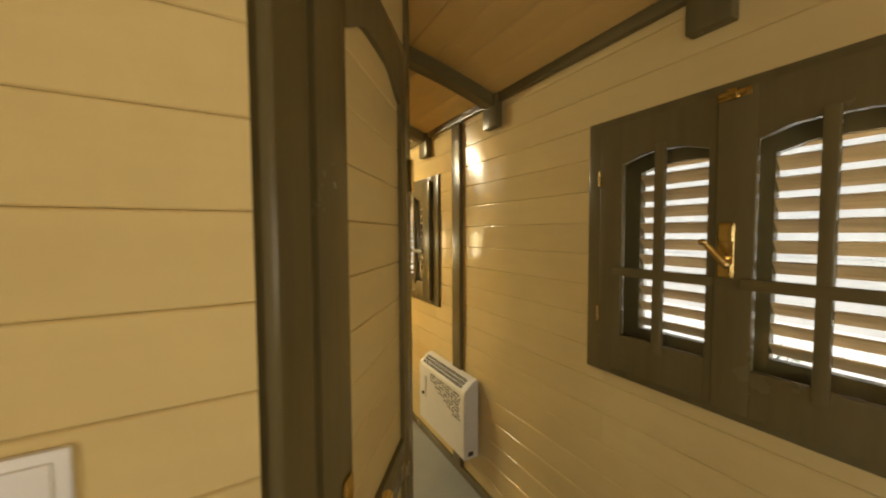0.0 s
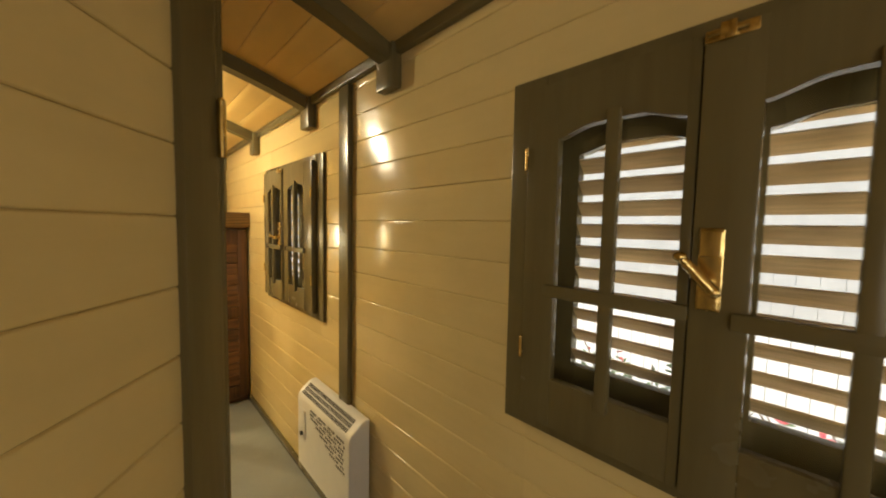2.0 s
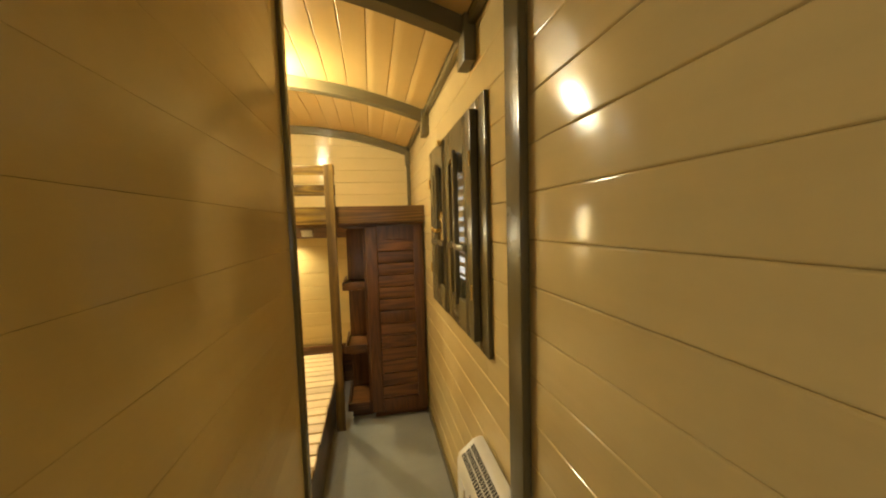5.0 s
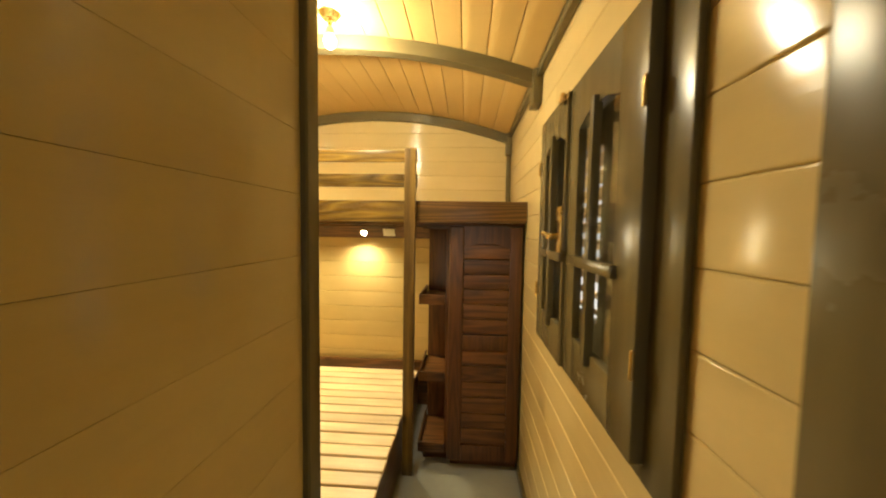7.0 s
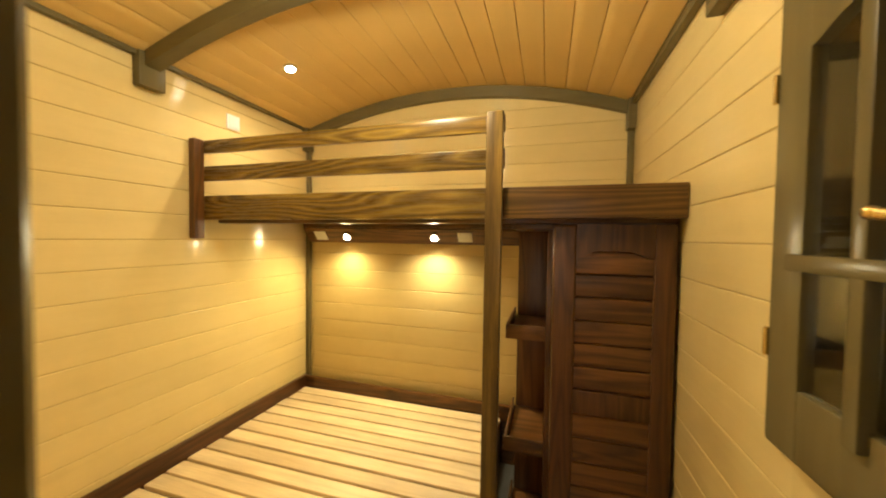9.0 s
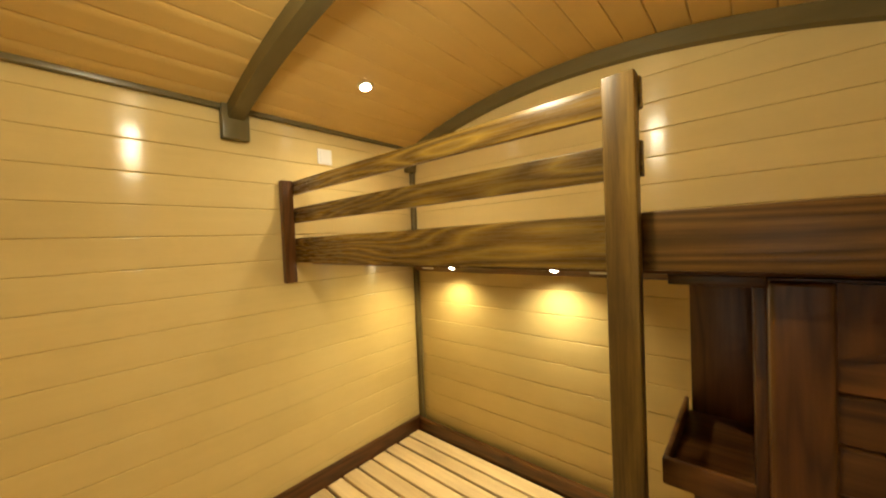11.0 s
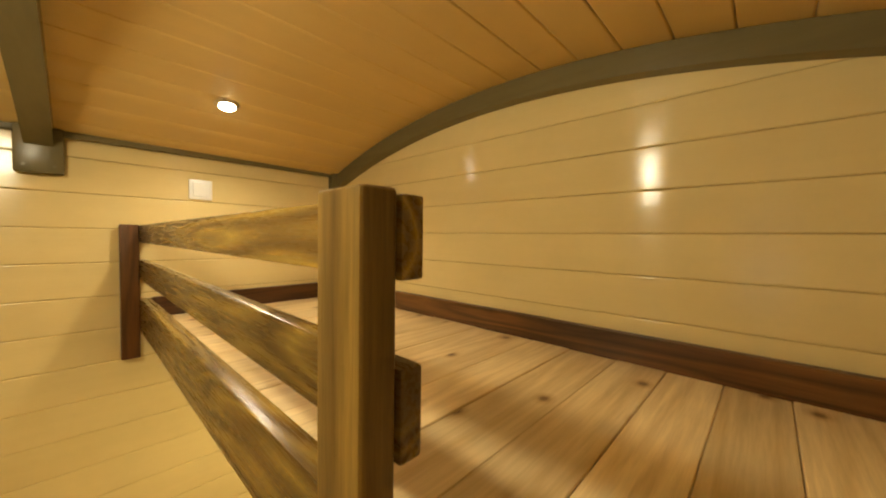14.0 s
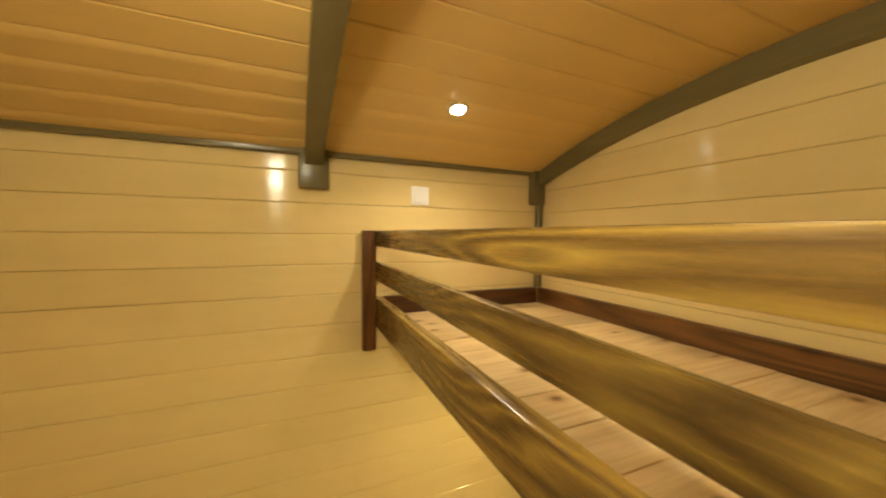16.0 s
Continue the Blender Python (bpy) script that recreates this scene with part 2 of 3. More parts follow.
def add_rod(bm, p, q, r, sides=12):
    p, q = Vector(p), Vector(q)
    m = Matrix.Translation((p + q) / 2) @ (q - p).to_track_quat("Z", "Y").to_matrix().to_4x4()
    bmesh.ops.create_cone(bm, cap_ends=True, segments=sides, radius1=r, radius2=r, depth=(q - p).length, matrix=m)
    return bm


def add_ball(bm, p, r, stretch=(1, 1, 1)):
    bmesh.ops.create_uvsphere(bm, u_segments=16, v_segments=10, radius=r, matrix=Matrix.LocRotScale(p, None, stretch))
    return bm


def ceiling_z(x):
    return 2.392 - (x + 1.1) ** 2 / 6.25


GROOVE = 0.0045


def board_profile(depth, height):
    """Cross-section of a matchboard: (out of the wall, up), with eased long edges."""
    g, c = 0.0003, GROOVE
    face = [(-0.0004 * s * s, height / 2 + s * (height / 2 - g - c)) for s in (-1, -0.6, -0.2, 0.2, 0.6, 1)]
    return [(-depth, g), (-0.0038, g), (-0.0011, g + c * 0.45)] + face + [(-0.0011, height - g - c * 0.45), (-0.0038, height - g), (-depth, height - g)]


def boards(parent, frame_at, spans, material, line=1.574, pitch=0.1138, depth=0.014, name="board"):
    """Matchboards one above another. frame_at: pose whose x runs along the wall, y into the wall, z up. spans: (from, to, bottom, top)."""
    shared = {}
    for k in range(-15, 9):
        low, high = line + k * pitch, line + (k + 1) * pitch
        for u0, u1, bottom, top in spans:
            a, b = max(low, bottom), min(high, top)
            if b - a < 0.012:
                continue
            key = (round(u1 - u0, 4), round(b - a, 4))
            if key not in shared:
                bm = prism(board_profile(depth, b - a), 0, u1 - u0, "yz")
                bm.transform(Matrix.Diagonal((1, -1, 1, 1)))
                bmesh.ops.recalc_face_normals(bm, faces=bm.faces)
                me = bpy.data.meshes.new(name)
                bm.to_mesh(me)
                bm.free()
                me.materials.append(material)
                smooth_by_angle(me, 14)
                shared[key] = me
            ob = new(name, shared[key])
            ob.parent = parent
            ob.matrix_local = frame_at @ Matrix.Translation((u0, 0, a))


# ---- the shell of the waggon ----
W, Y0, Y1 = 2.2, -6.3, 0.0          # inner width, front end, back end
EAVE = ceiling_z(0)
PART_X, PART_Y = -0.665, -2.18      # corridor side of the washroom, its far end
DOOR_A, DOOR_B = Vector((-1.112, -3.848, 0)), Vector((-0.66, -3.255, 0))
WIN = {"window_1": (-4.433, -3.487), "window_2": (-2.297, -1.351)}
WZ0, WZ1 = 1.006, 1.906
SHUT = 0.068                        # inner face of the shutters

floor = structure("floor", box(-W - 0.1, 0.1, Y0 - 0.1, Y1 + 0.1, -0.08, 0, 0), floor_grey, "grey painted floor with slightly uneven tone", "floor")

# Right wall: a slab with two window openings.
bm = bmesh.new()
ys = [Y0 - 0.1, WIN["window_1"][0] + 0.06, WIN["window_1"][1] - 0.06, WIN["window_2"][0] + 0.06, WIN["window_2"][1] - 0.06, Y1 + 0.1]
for i in range(5):
    if i % 2 == 0:
        add_box(bm, 0.0145, 0.1, ys[i], ys[i + 1], 0, EAVE + 0.1)
    else:
        add_box(bm, 0.0145, 0.1, ys[i], ys[i + 1], 0, WZ0 + 0.06)
        add_box(bm, 0.0145, 0.1, ys[i], ys[i + 1], WZ1 - 0.06, EAVE + 0.1)
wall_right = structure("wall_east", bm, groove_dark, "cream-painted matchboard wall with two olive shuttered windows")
FRONT = (-5.6, -4.7, 0.95, 1.9)     # assumed west opening, out of view, made for a fill lamp
bm = bmesh.new()
for y0, y1, z0, z1 in ((Y0 - 0.1, FRONT[0], 0, EAVE + 0.1), (FRONT[1], Y1 + 0.1, 0, EAVE + 0.1), (FRONT[0], FRONT[1], 0, FRONT[2]), (FRONT[0], FRONT[1], FRONT[3], EAVE + 0.1)):
    add_box(bm, -W - 0.1, -W - 0.0145, y0, y1, z0, z1)
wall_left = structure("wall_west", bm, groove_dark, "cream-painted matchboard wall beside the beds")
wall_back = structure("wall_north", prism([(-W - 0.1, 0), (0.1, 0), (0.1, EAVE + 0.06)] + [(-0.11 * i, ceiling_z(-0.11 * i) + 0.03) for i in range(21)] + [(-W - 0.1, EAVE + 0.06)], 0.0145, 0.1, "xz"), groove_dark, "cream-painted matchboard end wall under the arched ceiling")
bm = bmesh.new()
for x0, x1, z0, z1 in ((-W - 0.1, -1.0, 0, 2.42), (-0.1, 0.1, 0, 2.42), (-1.0, -0.1, 0, 0.95), (-1.0, -0.1, 1.9, 2.42)):
    add_box(bm, x0, x1, Y0 - 0.1, Y0, z0, z1)
wall_front = structure("wall_south", bm, cream_x, "cream-painted end wall of the front room, with an assumed opening for a fill lamp")
# Added fill lamp in the assumed west opening, brightens the east wall.
front_fill = new("front_fill_light", bpy.data.lights.new("front_fill_light", "AREA"))
front_fill.data.shape, front_fill.data.size, front_fill.data.size_y = "RECTANGLE", 0.86, 0.9
front_fill.data.energy, front_fill.data.color = 3.4, (1.0, 0.86, 0.64)
front_fill.matrix_world = look((-W - 0.06, -5.15, 1.425), (0, -5.15, 1.425))

# Second added fill in an assumed south opening, lifts the slanted door.
end_fill = new("end_fill_light", front_fill.data.copy())
end_fill.data.energy = 2.5
end_fill.matrix_world = look((-0.55, Y0 - 0.06, 1.425), (-0.55, 0, 1.425))

# Washroom block: partition along the corridor, wall to the bedroom, wall to the front room, slanted door wall.
top = 2.4
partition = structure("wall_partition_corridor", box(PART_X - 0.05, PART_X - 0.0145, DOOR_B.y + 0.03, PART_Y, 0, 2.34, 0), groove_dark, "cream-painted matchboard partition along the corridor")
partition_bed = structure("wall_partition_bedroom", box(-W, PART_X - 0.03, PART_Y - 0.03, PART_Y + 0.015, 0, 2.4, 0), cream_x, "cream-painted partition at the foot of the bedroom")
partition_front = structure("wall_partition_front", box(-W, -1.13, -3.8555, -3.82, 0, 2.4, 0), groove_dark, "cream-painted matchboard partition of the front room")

# Ceiling: curved matchboards running lengthwise, one mesh.
bm = bmesh.new()
CP = 0.1158
x = -W - 0.03
while x < 0.03:
    a, b = x, min(x + CP, 0.05)
    outline = [(a + 0.0008, ceiling_z(a) + 0.012), (a + 0.0008, ceiling_z(a) + 0.0028), (a + 0.0042, ceiling_z(a + 0.0042))]
    outline += [(a + (b - a) * s, ceiling_z(a + (b - a) * s)) for s in (0.35, 0.65)]
    outline += [(b - 0.0042, ceiling_z(b - 0.0042)), (b - 0.0008, ceiling_z(b) + 0.0028), (b - 0.0008, ceiling_z(b) + 0.012)]
    add_prism(bm, outline, Y0, -0.75, "xz")
    known = set(bm.verts)
    add_prism(bm, outline, -0.75, Y1, "xz")
    for v in bm.verts:
        if v not in known and v.co.y > -0.01:
            v.co.z -= 0.006
    x = b
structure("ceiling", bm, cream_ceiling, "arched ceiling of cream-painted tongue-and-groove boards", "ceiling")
bm = bmesh.new()
roof = [(-W - 0.12 + i * (W + 0.24) / 24, 0) for i in range(25)]
roof = [(u, ceiling_z(u) + 0.0125) for u, _ in roof] + [(u, ceiling_z(u) + 0.06) for u, _ in roof[::-1]]
structure("roof", add_prism(bm, roof, Y0 - 0.1, Y1 + 0.1, "xz"), groove_dark, "curved boarded roof over the ceiling", "roof")


def roof_rib(y0, y1, depth, brackets, bracket_y=None, bracket_z=2.048, drop=0.001):
    """A curved olive beam under the ceiling, ending in blocks on the side walls."""
    us = [-W + 0.004 + i * (W - 0.008) / 36 for i in range(37)]
    bm = prism([(u, ceiling_z(u) - drop) for u in us] + [(u, ceiling_z(u) - depth) for u in us[::-1]], y0, y1, "xz")
    bmesh.ops.bevel(bm, geom=[e for e in bm.edges if abs(e.verts[0].co.y - e.verts[1].co.y) < 1e-6 and len(e.link_faces) == 2 and all(abs(v.co.z - ceiling_z(v.co.x) + depth) < 1e-4 for v in e.verts)], offset=0.007, segments=2, affect="EDGES")
    rib = tagged(part("ceiling_rib", bm, olive_x), "olive-painted curved beam under the arched ceiling", "ceiling beam", "ceiling ribs", "structure")
    b0, b1 = bracket_y or (y0 - 0.02, y1 + 0.02)
    for side in brackets:
        u0, u1 = (-0.045, 0.0) if side > 0 else (-W, -W + 0.045)
        part("bracket", box(u0, u1, b0, b1, bracket_z + (0.012 if side < 0 and y1 < -0.5 else 0), EAVE + 0.012, 0.007), olive, rib)
        bolt = bmesh.new()
        face = -0.0455 if side > 0 else -W + 0.0455
        for w in (0.022, b1 - b0 - 0.022):
            add_rod(bolt, (face - 0.001, b0 + w, bracket_z + 0.034), (face + 0.001, b0 + w, bracket_z + 0.034), 0.0045, 8)
        part("screw_heads", bolt, olive, rib)
    return rib


roof_rib(-1.14, -1.075, 0.066, (1, -1), (-1.163, -1.052))
roof_rib(-2.155, -2.09, 0.066, (1,), (-2.18, -2.07))
roof_rib(-2.935, -2.87, 0.066, (1,), (-2.958, -2.847))
roof_rib(-3.905, -3.84, 0.066, (1,), (-3.928, -3.817), 2.062)
roof_rib(-4.20, -4.135, 0.066, (1, -1), (-4.22, -4.11))
roof_rib(-5.3, -5.235, 0.066, (1, -1))
end_rib = roof_rib(-0.045, -0.001, 0.072, (1, -1), (-0.075, -0.001), 2.04, 0.007)

# Trim: eaves, corners, corridor batten, skirting, partition corners.
bm = box(-0.03, -0.0005, Y0, Y1, EAVE - 0.028, EAVE + 0.02, 0.006)
structure("trim_eaves_east", bm, olive_y, "olive-painted strip between wall and ceiling", "trim")
structure("trim_eaves_west", box(-W + 0.0005, -W + 0.03, Y0, Y1, EAVE - 0.01, EAVE + 0.03, 0.006), olive_y, "olive-painted strip between wall and ceiling", "trim")
structure("trim_corner_east", box(-0.034, -0.0005, -0.034, -0.0005, 0.0, 2.045, 0.01, 3), olive, "olive-painted corner strip", "trim")
structure("trim_corner_west", box(-W + 0.0005, -W + 0.034, -0.034, -0.0005, 0.0, 2.045, 0.01, 3), olive, "olive-painted corner strip", "trim")
structure("trim_batten", box(-0.026, -0.0005, -2.588, -2.492, 0.05, EAVE - 0.03, 0.009, 3), olive, "olive-painted upright batten over a board joint", "trim")
structure("trim_partition_end", box(PART_X - 0.05, -0.637, -2.205, -2.15, 0.0, 2.33, 0.01, 3), olive, "olive-painted corner post at the corridor's end", "trim")
structure("trim_partition_door", box(-0.7, -0.642, DOOR_B.y - 0.006, DOOR_B.y + 0.045, 0.0, 2.33, 0.01, 3), olive, "olive-painted corner post beside the slanted door", "trim")
structure("baseboard_east", box(-0.016, -0.0005, Y0, -0.82, 0.0, 0.055, 0.004), olive_y, "olive-painted skirting strip", "baseboard")
structure("baseboard_partition", box(PART_X + 0.0005, PART_X + 0.016, DOOR_B.y + 0.046, PART_Y - 0.026, 0.0, 0.055, 0.004), olive_y, "olive-painted skirting strip", "baseboard")

# ---- windows ----
def arch_top(y0, y1, z_side, rise, steps=20):
    """Points of a shouldered arch from y0 to y1."""
    w = y1 - y0
    pts = []
    for i in range(steps + 1):
        s = i / steps
        e = min(1.0, min(s, 1 - s) / 0.3)
        pts.append((y0 + w * s, z_side + rise * (0.75 * e * e * (3 - 2 * e) + 0.25 * (1 - (2 * s - 1) ** 2))))
    return pts


def add_sash(bm, y0, y1, z0, z1, g0, g1, gz0, gz1, rise, x0, x1, bev=0.004):
    """Stiles, rails and arched head round one opening."""
    add_box(bm, x0, x1, y0, g0, z0, z1, bev)
    add_box(bm, x0, x1, g1, y1, z0, z1, bev)
    add_box(bm, x0 + 0.0008, x1, g0 - 0.001, g1 + 0.001, z0, gz0, bev)
    add_prism(bm, arch_top(g0 - 0.001, g1 + 0.001, gz1, rise) + [(g1 + 0.001, z1), (g0 - 0.001, z1)], x0 + 0.0008, x1, "yz")
    return bm


def handle_set(parent, y, z, x, lean):
    """Brass long plate with a drooping lever and a keyhole cover."""
    h = part("handle_plate", box(x - 0.008, x, y - 0.018, y + 0.018, z - 0.072, z + 0.072, 0.0035, 3), brass, parent, "polished brass handle plate")
    bm = bmesh.new()
    zp = z - 0.02
    add_rod(bm, (x - 0.005, y, zp), (x - 0.034, y, zp), 0.009)
    a = radians(lean)
    run, rise = math.cos(a), math.sin(a)
    for f0, f1, rad in ((-0.016, 0.022, 0.01), (0.018, 0.042, 0.0085), (0.038, 0.056, 0.0072)):
        add_rod(bm, (x - 0.036, y + f0 * run, zp + f0 * rise), (x - 0.04, y + f1 * run, zp + f1 * rise), rad)
    add_ball(bm, (x - 0.036, y - 0.018 * run, zp - 0.018 * rise), 0.0105)
    add_ball(bm, (x - 0.04, y + 0.056 * run, zp + 0.056 * rise), 0.009, (1, 1.2, 1))
    part("lever", bm, brass, h, "polished brass lever")
    part("lock_cover", box(x - 0.013, x - 0.006, y - 0.015, y + 0.015, z - 0.07, z - 0.03, 0.004, 3), brass, h)
    part("upper_cover", box(x - 0.0125, x - 0.006, y - 0.016, y + 0.016, z + 0.022, z + 0.068, 0.004, 3), brass, h)


def window(name, y0, y1, handle_far):
    """Two arched sashes with cross bars inside a casing, and slatted shutters outside."""
    w = thing(name, (0, (y0 + y1) / 2, WZ0), "olive-painted casement window with closed slatted shutters", "window", "corridor windows", "structure")
    mid = y1 - 0.4185
    bm = bmesh.new()
    c = 0.1
    add_box(bm, -0.016, 0.0, y0, y0 + c, WZ0, WZ1, 0.004)
    add_box(bm, -0.016, 0.0, y1 - c, y1, WZ0, WZ1, 0.004)
    add_box(bm, -0.0155, 0.0, y0 + c - 0.001, y1 - c + 0.001, WZ0, WZ0 + 0.05, 0.004)
    add_box(bm, -0.0155, 0.0, y0 + c - 0.001, y1 - c + 0.001, WZ1 - 0.05, WZ1, 0.004)
    part("casing", bm, olive, w)
    bm = bmesh.new()
    for a, b in ((y0 + 0.058, y0 + 0.075), (y1 - 0.075, y1 - 0.058)):
        add_box(bm, 0.0005, 0.1, a, b, WZ0 + 0.05, WZ1 - 0.05)
    for a, b in ((WZ0 + 0.058, WZ0 + 0.075), (WZ1 - 0.075, WZ1 - 0.058)):
        add_box(bm, 0.0005, 0.1, y0 + 0.058, y1 - 0.058, a, b)
    part("lining", bm, olive_y, w)
    gz0, gz1 = WZ0 + 0.155, WZ1 - 0.168
    near = (y0 + 0.083, mid)
    far = (mid, y1 - 0.064)
    for side, (s0, s1) in (("near", near), ("far", far)):
        cg = (y1 - 0.753, y1 - 0.503) if side == "near" else (y1 - 0.398, y1 - 0.148)
        over = (side == "far") == handle_far
        proud = -0.05 if over else -0.042
        bm = add_sash(bmesh.new(), s0 + 0.0015, s1 - 0.0015, WZ0 + 0.035, WZ1 - 0.035, cg[0], cg[1], gz0, gz1, 0.022, proud, proud + 0.026)
        sash = part("sash", bm, olive, w)
        pane = part("pane", box(proud + 0.012, proud + 0.016, cg[0] - 0.004, cg[1] + 0.004, gz0 - 0.004, gz1 + 0.03, 0), glass, sash, "clear window pane")
        pane.visible_shadow = False
        yc = (cg[0] + cg[1]) / 2 
        part("upright_bar", box(proud - 0.012, proud + 0.011, yc - 0.0135, yc + 0.0135, gz0 - 0.03, gz1 + 0.04, 0.005), olive, sash)
        part("cross_bar", box(proud - 0.0135, proud + 0.0105, cg[0] - 0.022, cg[1] + 0.022, 1.365, 1.394, 0.005), olive_y, sash)
        hinge_y = s0 + 0.001 if side == "near" else s1 - 0.001
        for z in (WZ0 + 0.216, WZ1 - 0.208):
            bm = add_rod(bmesh.new(), (proud - 0.003, hinge_y, z - 0.024), (proud - 0.003, hinge_y, z + 0.024), 0.0045)
            add_ball(bm, (proud - 0.003, hinge_y, z + 0.026), 0.0045)
            part("hinge", bm, brass, sash, "small brass hinge")
        if over:
            hy = s0 + 0.03 if side == "far" else s1 - 0.03
            handle_set(sash, hy, 1.463, proud, 48 if not handle_far else 8)
            bm = box(proud - 0.005, proud, hy - 0.043, hy + 0.028, WZ1 - 0.058, WZ1 - 0.038, 0.002)
            add_box(bm, proud - 0.016, proud - 0.004, hy - 0.016, hy + 0.006, WZ1 - 0.062, WZ1 - 0.034, 0.003)
            add_rod(bm, (proud - 0.01, hy - 0.03, WZ1 - 0.048), (proud - 0.01, hy + 0.024, WZ1 - 0.048), 0.0045)
            part("bolt", bm, brass, sash, "small brass bolt")
        # shutter leaf outside this sash
        bm = add_sash(bmesh.new(), s0, s1, WZ0 + 0.07, WZ1 - 0.07, cg[0], cg[1], gz0 + 0.01, gz1 - 0.02, 0.018, SHUT, SHUT + 0.028, 0)
        leaf = part("shutter", bm, olive, w)
        z = gz0 + 0.036
        shared = None
        while z < gz1 + 0.03:
            if shared is None:
                sb = box(-0.0225, 0.0225, cg[0] - 0.008, cg[1] + 0.008, -0.0035, 0.0035, 0.0015, 1)
                sb.transform(Matrix.Rotation(radians(47), 4, "Y"))
                sb.transform(Matrix.Translation(-w.matrix_world.translation))
                shared = part("louvre", sb, louvre_tan, leaf, "tan louvre slat", local=True)
                shared.location = (SHUT + 0.018, 0, z)
            else:
                s = new("louvre", shared.data)
                s.parent = leaf
                s.location = (SHUT + 0.018, 0, z)
            z += 0.0547
    return w


window("window_1", *WIN["window_1"], False)
window("window_2", *WIN["window_2"], True)


# ---- slanted washroom door ----
door_dir = (DOOR_B - DOOR_A).normalized()
door_len = (DOOR_B - DOOR_A).length
DOOR_M = Matrix.Translation(DOOR_A) @ Matrix.Rotation(math.atan2(door_dir.y, door_dir.x), 4, "Z")
# local: x along the wall, -y into the front room
L = door_len
door_wall = thing("wall_slanted", DOOR_M, "olive-framed slanted wall holding the washroom door", "wall", "", "structure")
bm = add_box(bmesh.new(), -0.012, 0.075, -0.02, 0.03, 0, 2.36, 0.01, 3)
part("left_post", bm, olive, door_wall, local=True)
bm = add_box(bmesh.new(), 0.0755, 0.098, -0.012, 0.03, 0, 2.062, 0.008, 3)
part("moulding", bm, olive, door_wall, local=True)
bm = add_box(bmesh.new(), L - 0.0185, L + 0.02, -0.012, 0.03, 0, 2.36, 0.006, 3)
part("right_post", bm, olive, door_wall, local=True)
bm = add_box(bmesh.new(), 0.0755, L - 0.019, -0.014, 0.03, 2.063, 2.105, 0.006, 3)
part("head", bm, olive_x, door_wall, local=True)
bm = add_box(bmesh.new(), 0.0755, L - 0.019, 0.0, 0.03, 2.1055, 2.36, 0)
part("boarding_above_door", bm, cream_x, door_wall, local=True)

door = thing("door_1", DOOR_M, "closed olive-framed door with arched cream board panel", "door", "", "structure")
d0, d1 = 0.1, L - 0.02
p0, p1 = 0.218, L - 0.122
bm = bmesh.new()
add_box(bm, d0, p0, -0.02, 0.02, 0.012, 2.06, 0.005)
add_box(bm, p1, d1, -0.02, 0.02, 0.012, 2.06, 0.005)
add_box(bm, p0 - 0.001, p1 + 0.001, -0.0195, 0.02, 0.012, 0.2, 0.005)
add_box(bm, p0 - 0.001, p1 + 0.001, -0.0195, 0.02, 0.74, 0.86, 0.005)
add_prism(bm, arch_top(p0 - 0.001, p1 + 0.001, 1.905, 0.06) + [(p1 + 0.001, 2.06), (p0 - 0.001, 2.06)], -0.0195, 0.02, "xz")
part("door_frame", bm, olive, door, local=True)
boards(door, Matrix.Translation((0, -0.006, 0)), [(p0 - 0.004, p1 + 0.004, 0.19, 0.75), (p0 - 0.004, p1 + 0.004, 0.85, 1.98)], cream_x, 1.5375, 0.1145, 0.012, "panel_board")


def door_handle():
    y = -0.02
    u = 0.187
    plate = part("handle_plate", box(u - 0.019, u + 0.019, y - 0.006, y, 0.88, 1.05, 0.004), brass, door, "polished brass handle plate", local=True)
    bm = add_rod(bmesh.new(), (u, y - 0.004, 0.955), (u, y - 0.05, 0.955), 0.009)
    add_ball(bm, (u, y - 0.05, 0.955), 0.013)
    add_rod(bm, (u, y - 0.05, 0.955), (u + 0.085, y - 0.052, 0.95), 0.008)
    add_ball(bm, (u + 0.088, y - 0.052, 0.948), 0.012)
    part("lever", bm, brass, plate, "polished brass lever", local=True)
    for z in (0.3, 1.7):
        bm = add_rod(bmesh.new(), (d1 + 0.001, -0.026, z - 0.05), (d1 + 0.001, -0.026, z + 0.05), 0.0075)
        add_ball(bm, (d1 + 0.001, -0.026, z + 0.053), 0.0075)
        part("hinge", bm, brass, door, "slim brass hinge", local=True)


door_handle()


def switch_plate(name, m, label, category, rocker=True):
    """A white wall plate with a rocker; local y points out of the wall."""
    s = thing(name, m, label, category)
    part("plate", add_box(bmesh.new(), -0.0415, 0.0415, 0, 0.009, -0.0415, 0.0415, 0.004), white_plastic, s, local=True)
    if rocker:
        part("rocker", add_box(bmesh.new(), -0.028, 0.028, 0.007, 0.0125, -0.03, 0.03, 0.0025), white_plastic, s, local=True)
    return s


switch_plate("light_switch", pose(-1.3375, -3.87, 1.2575, 0, 0, 180), "white plastic light switch on the cream boards", "switch")
switch_plate("light_switch", pose(-W, -0.662, 2.056, 0, 0, -90), "white plastic light switch above the upper bunk", "switch")


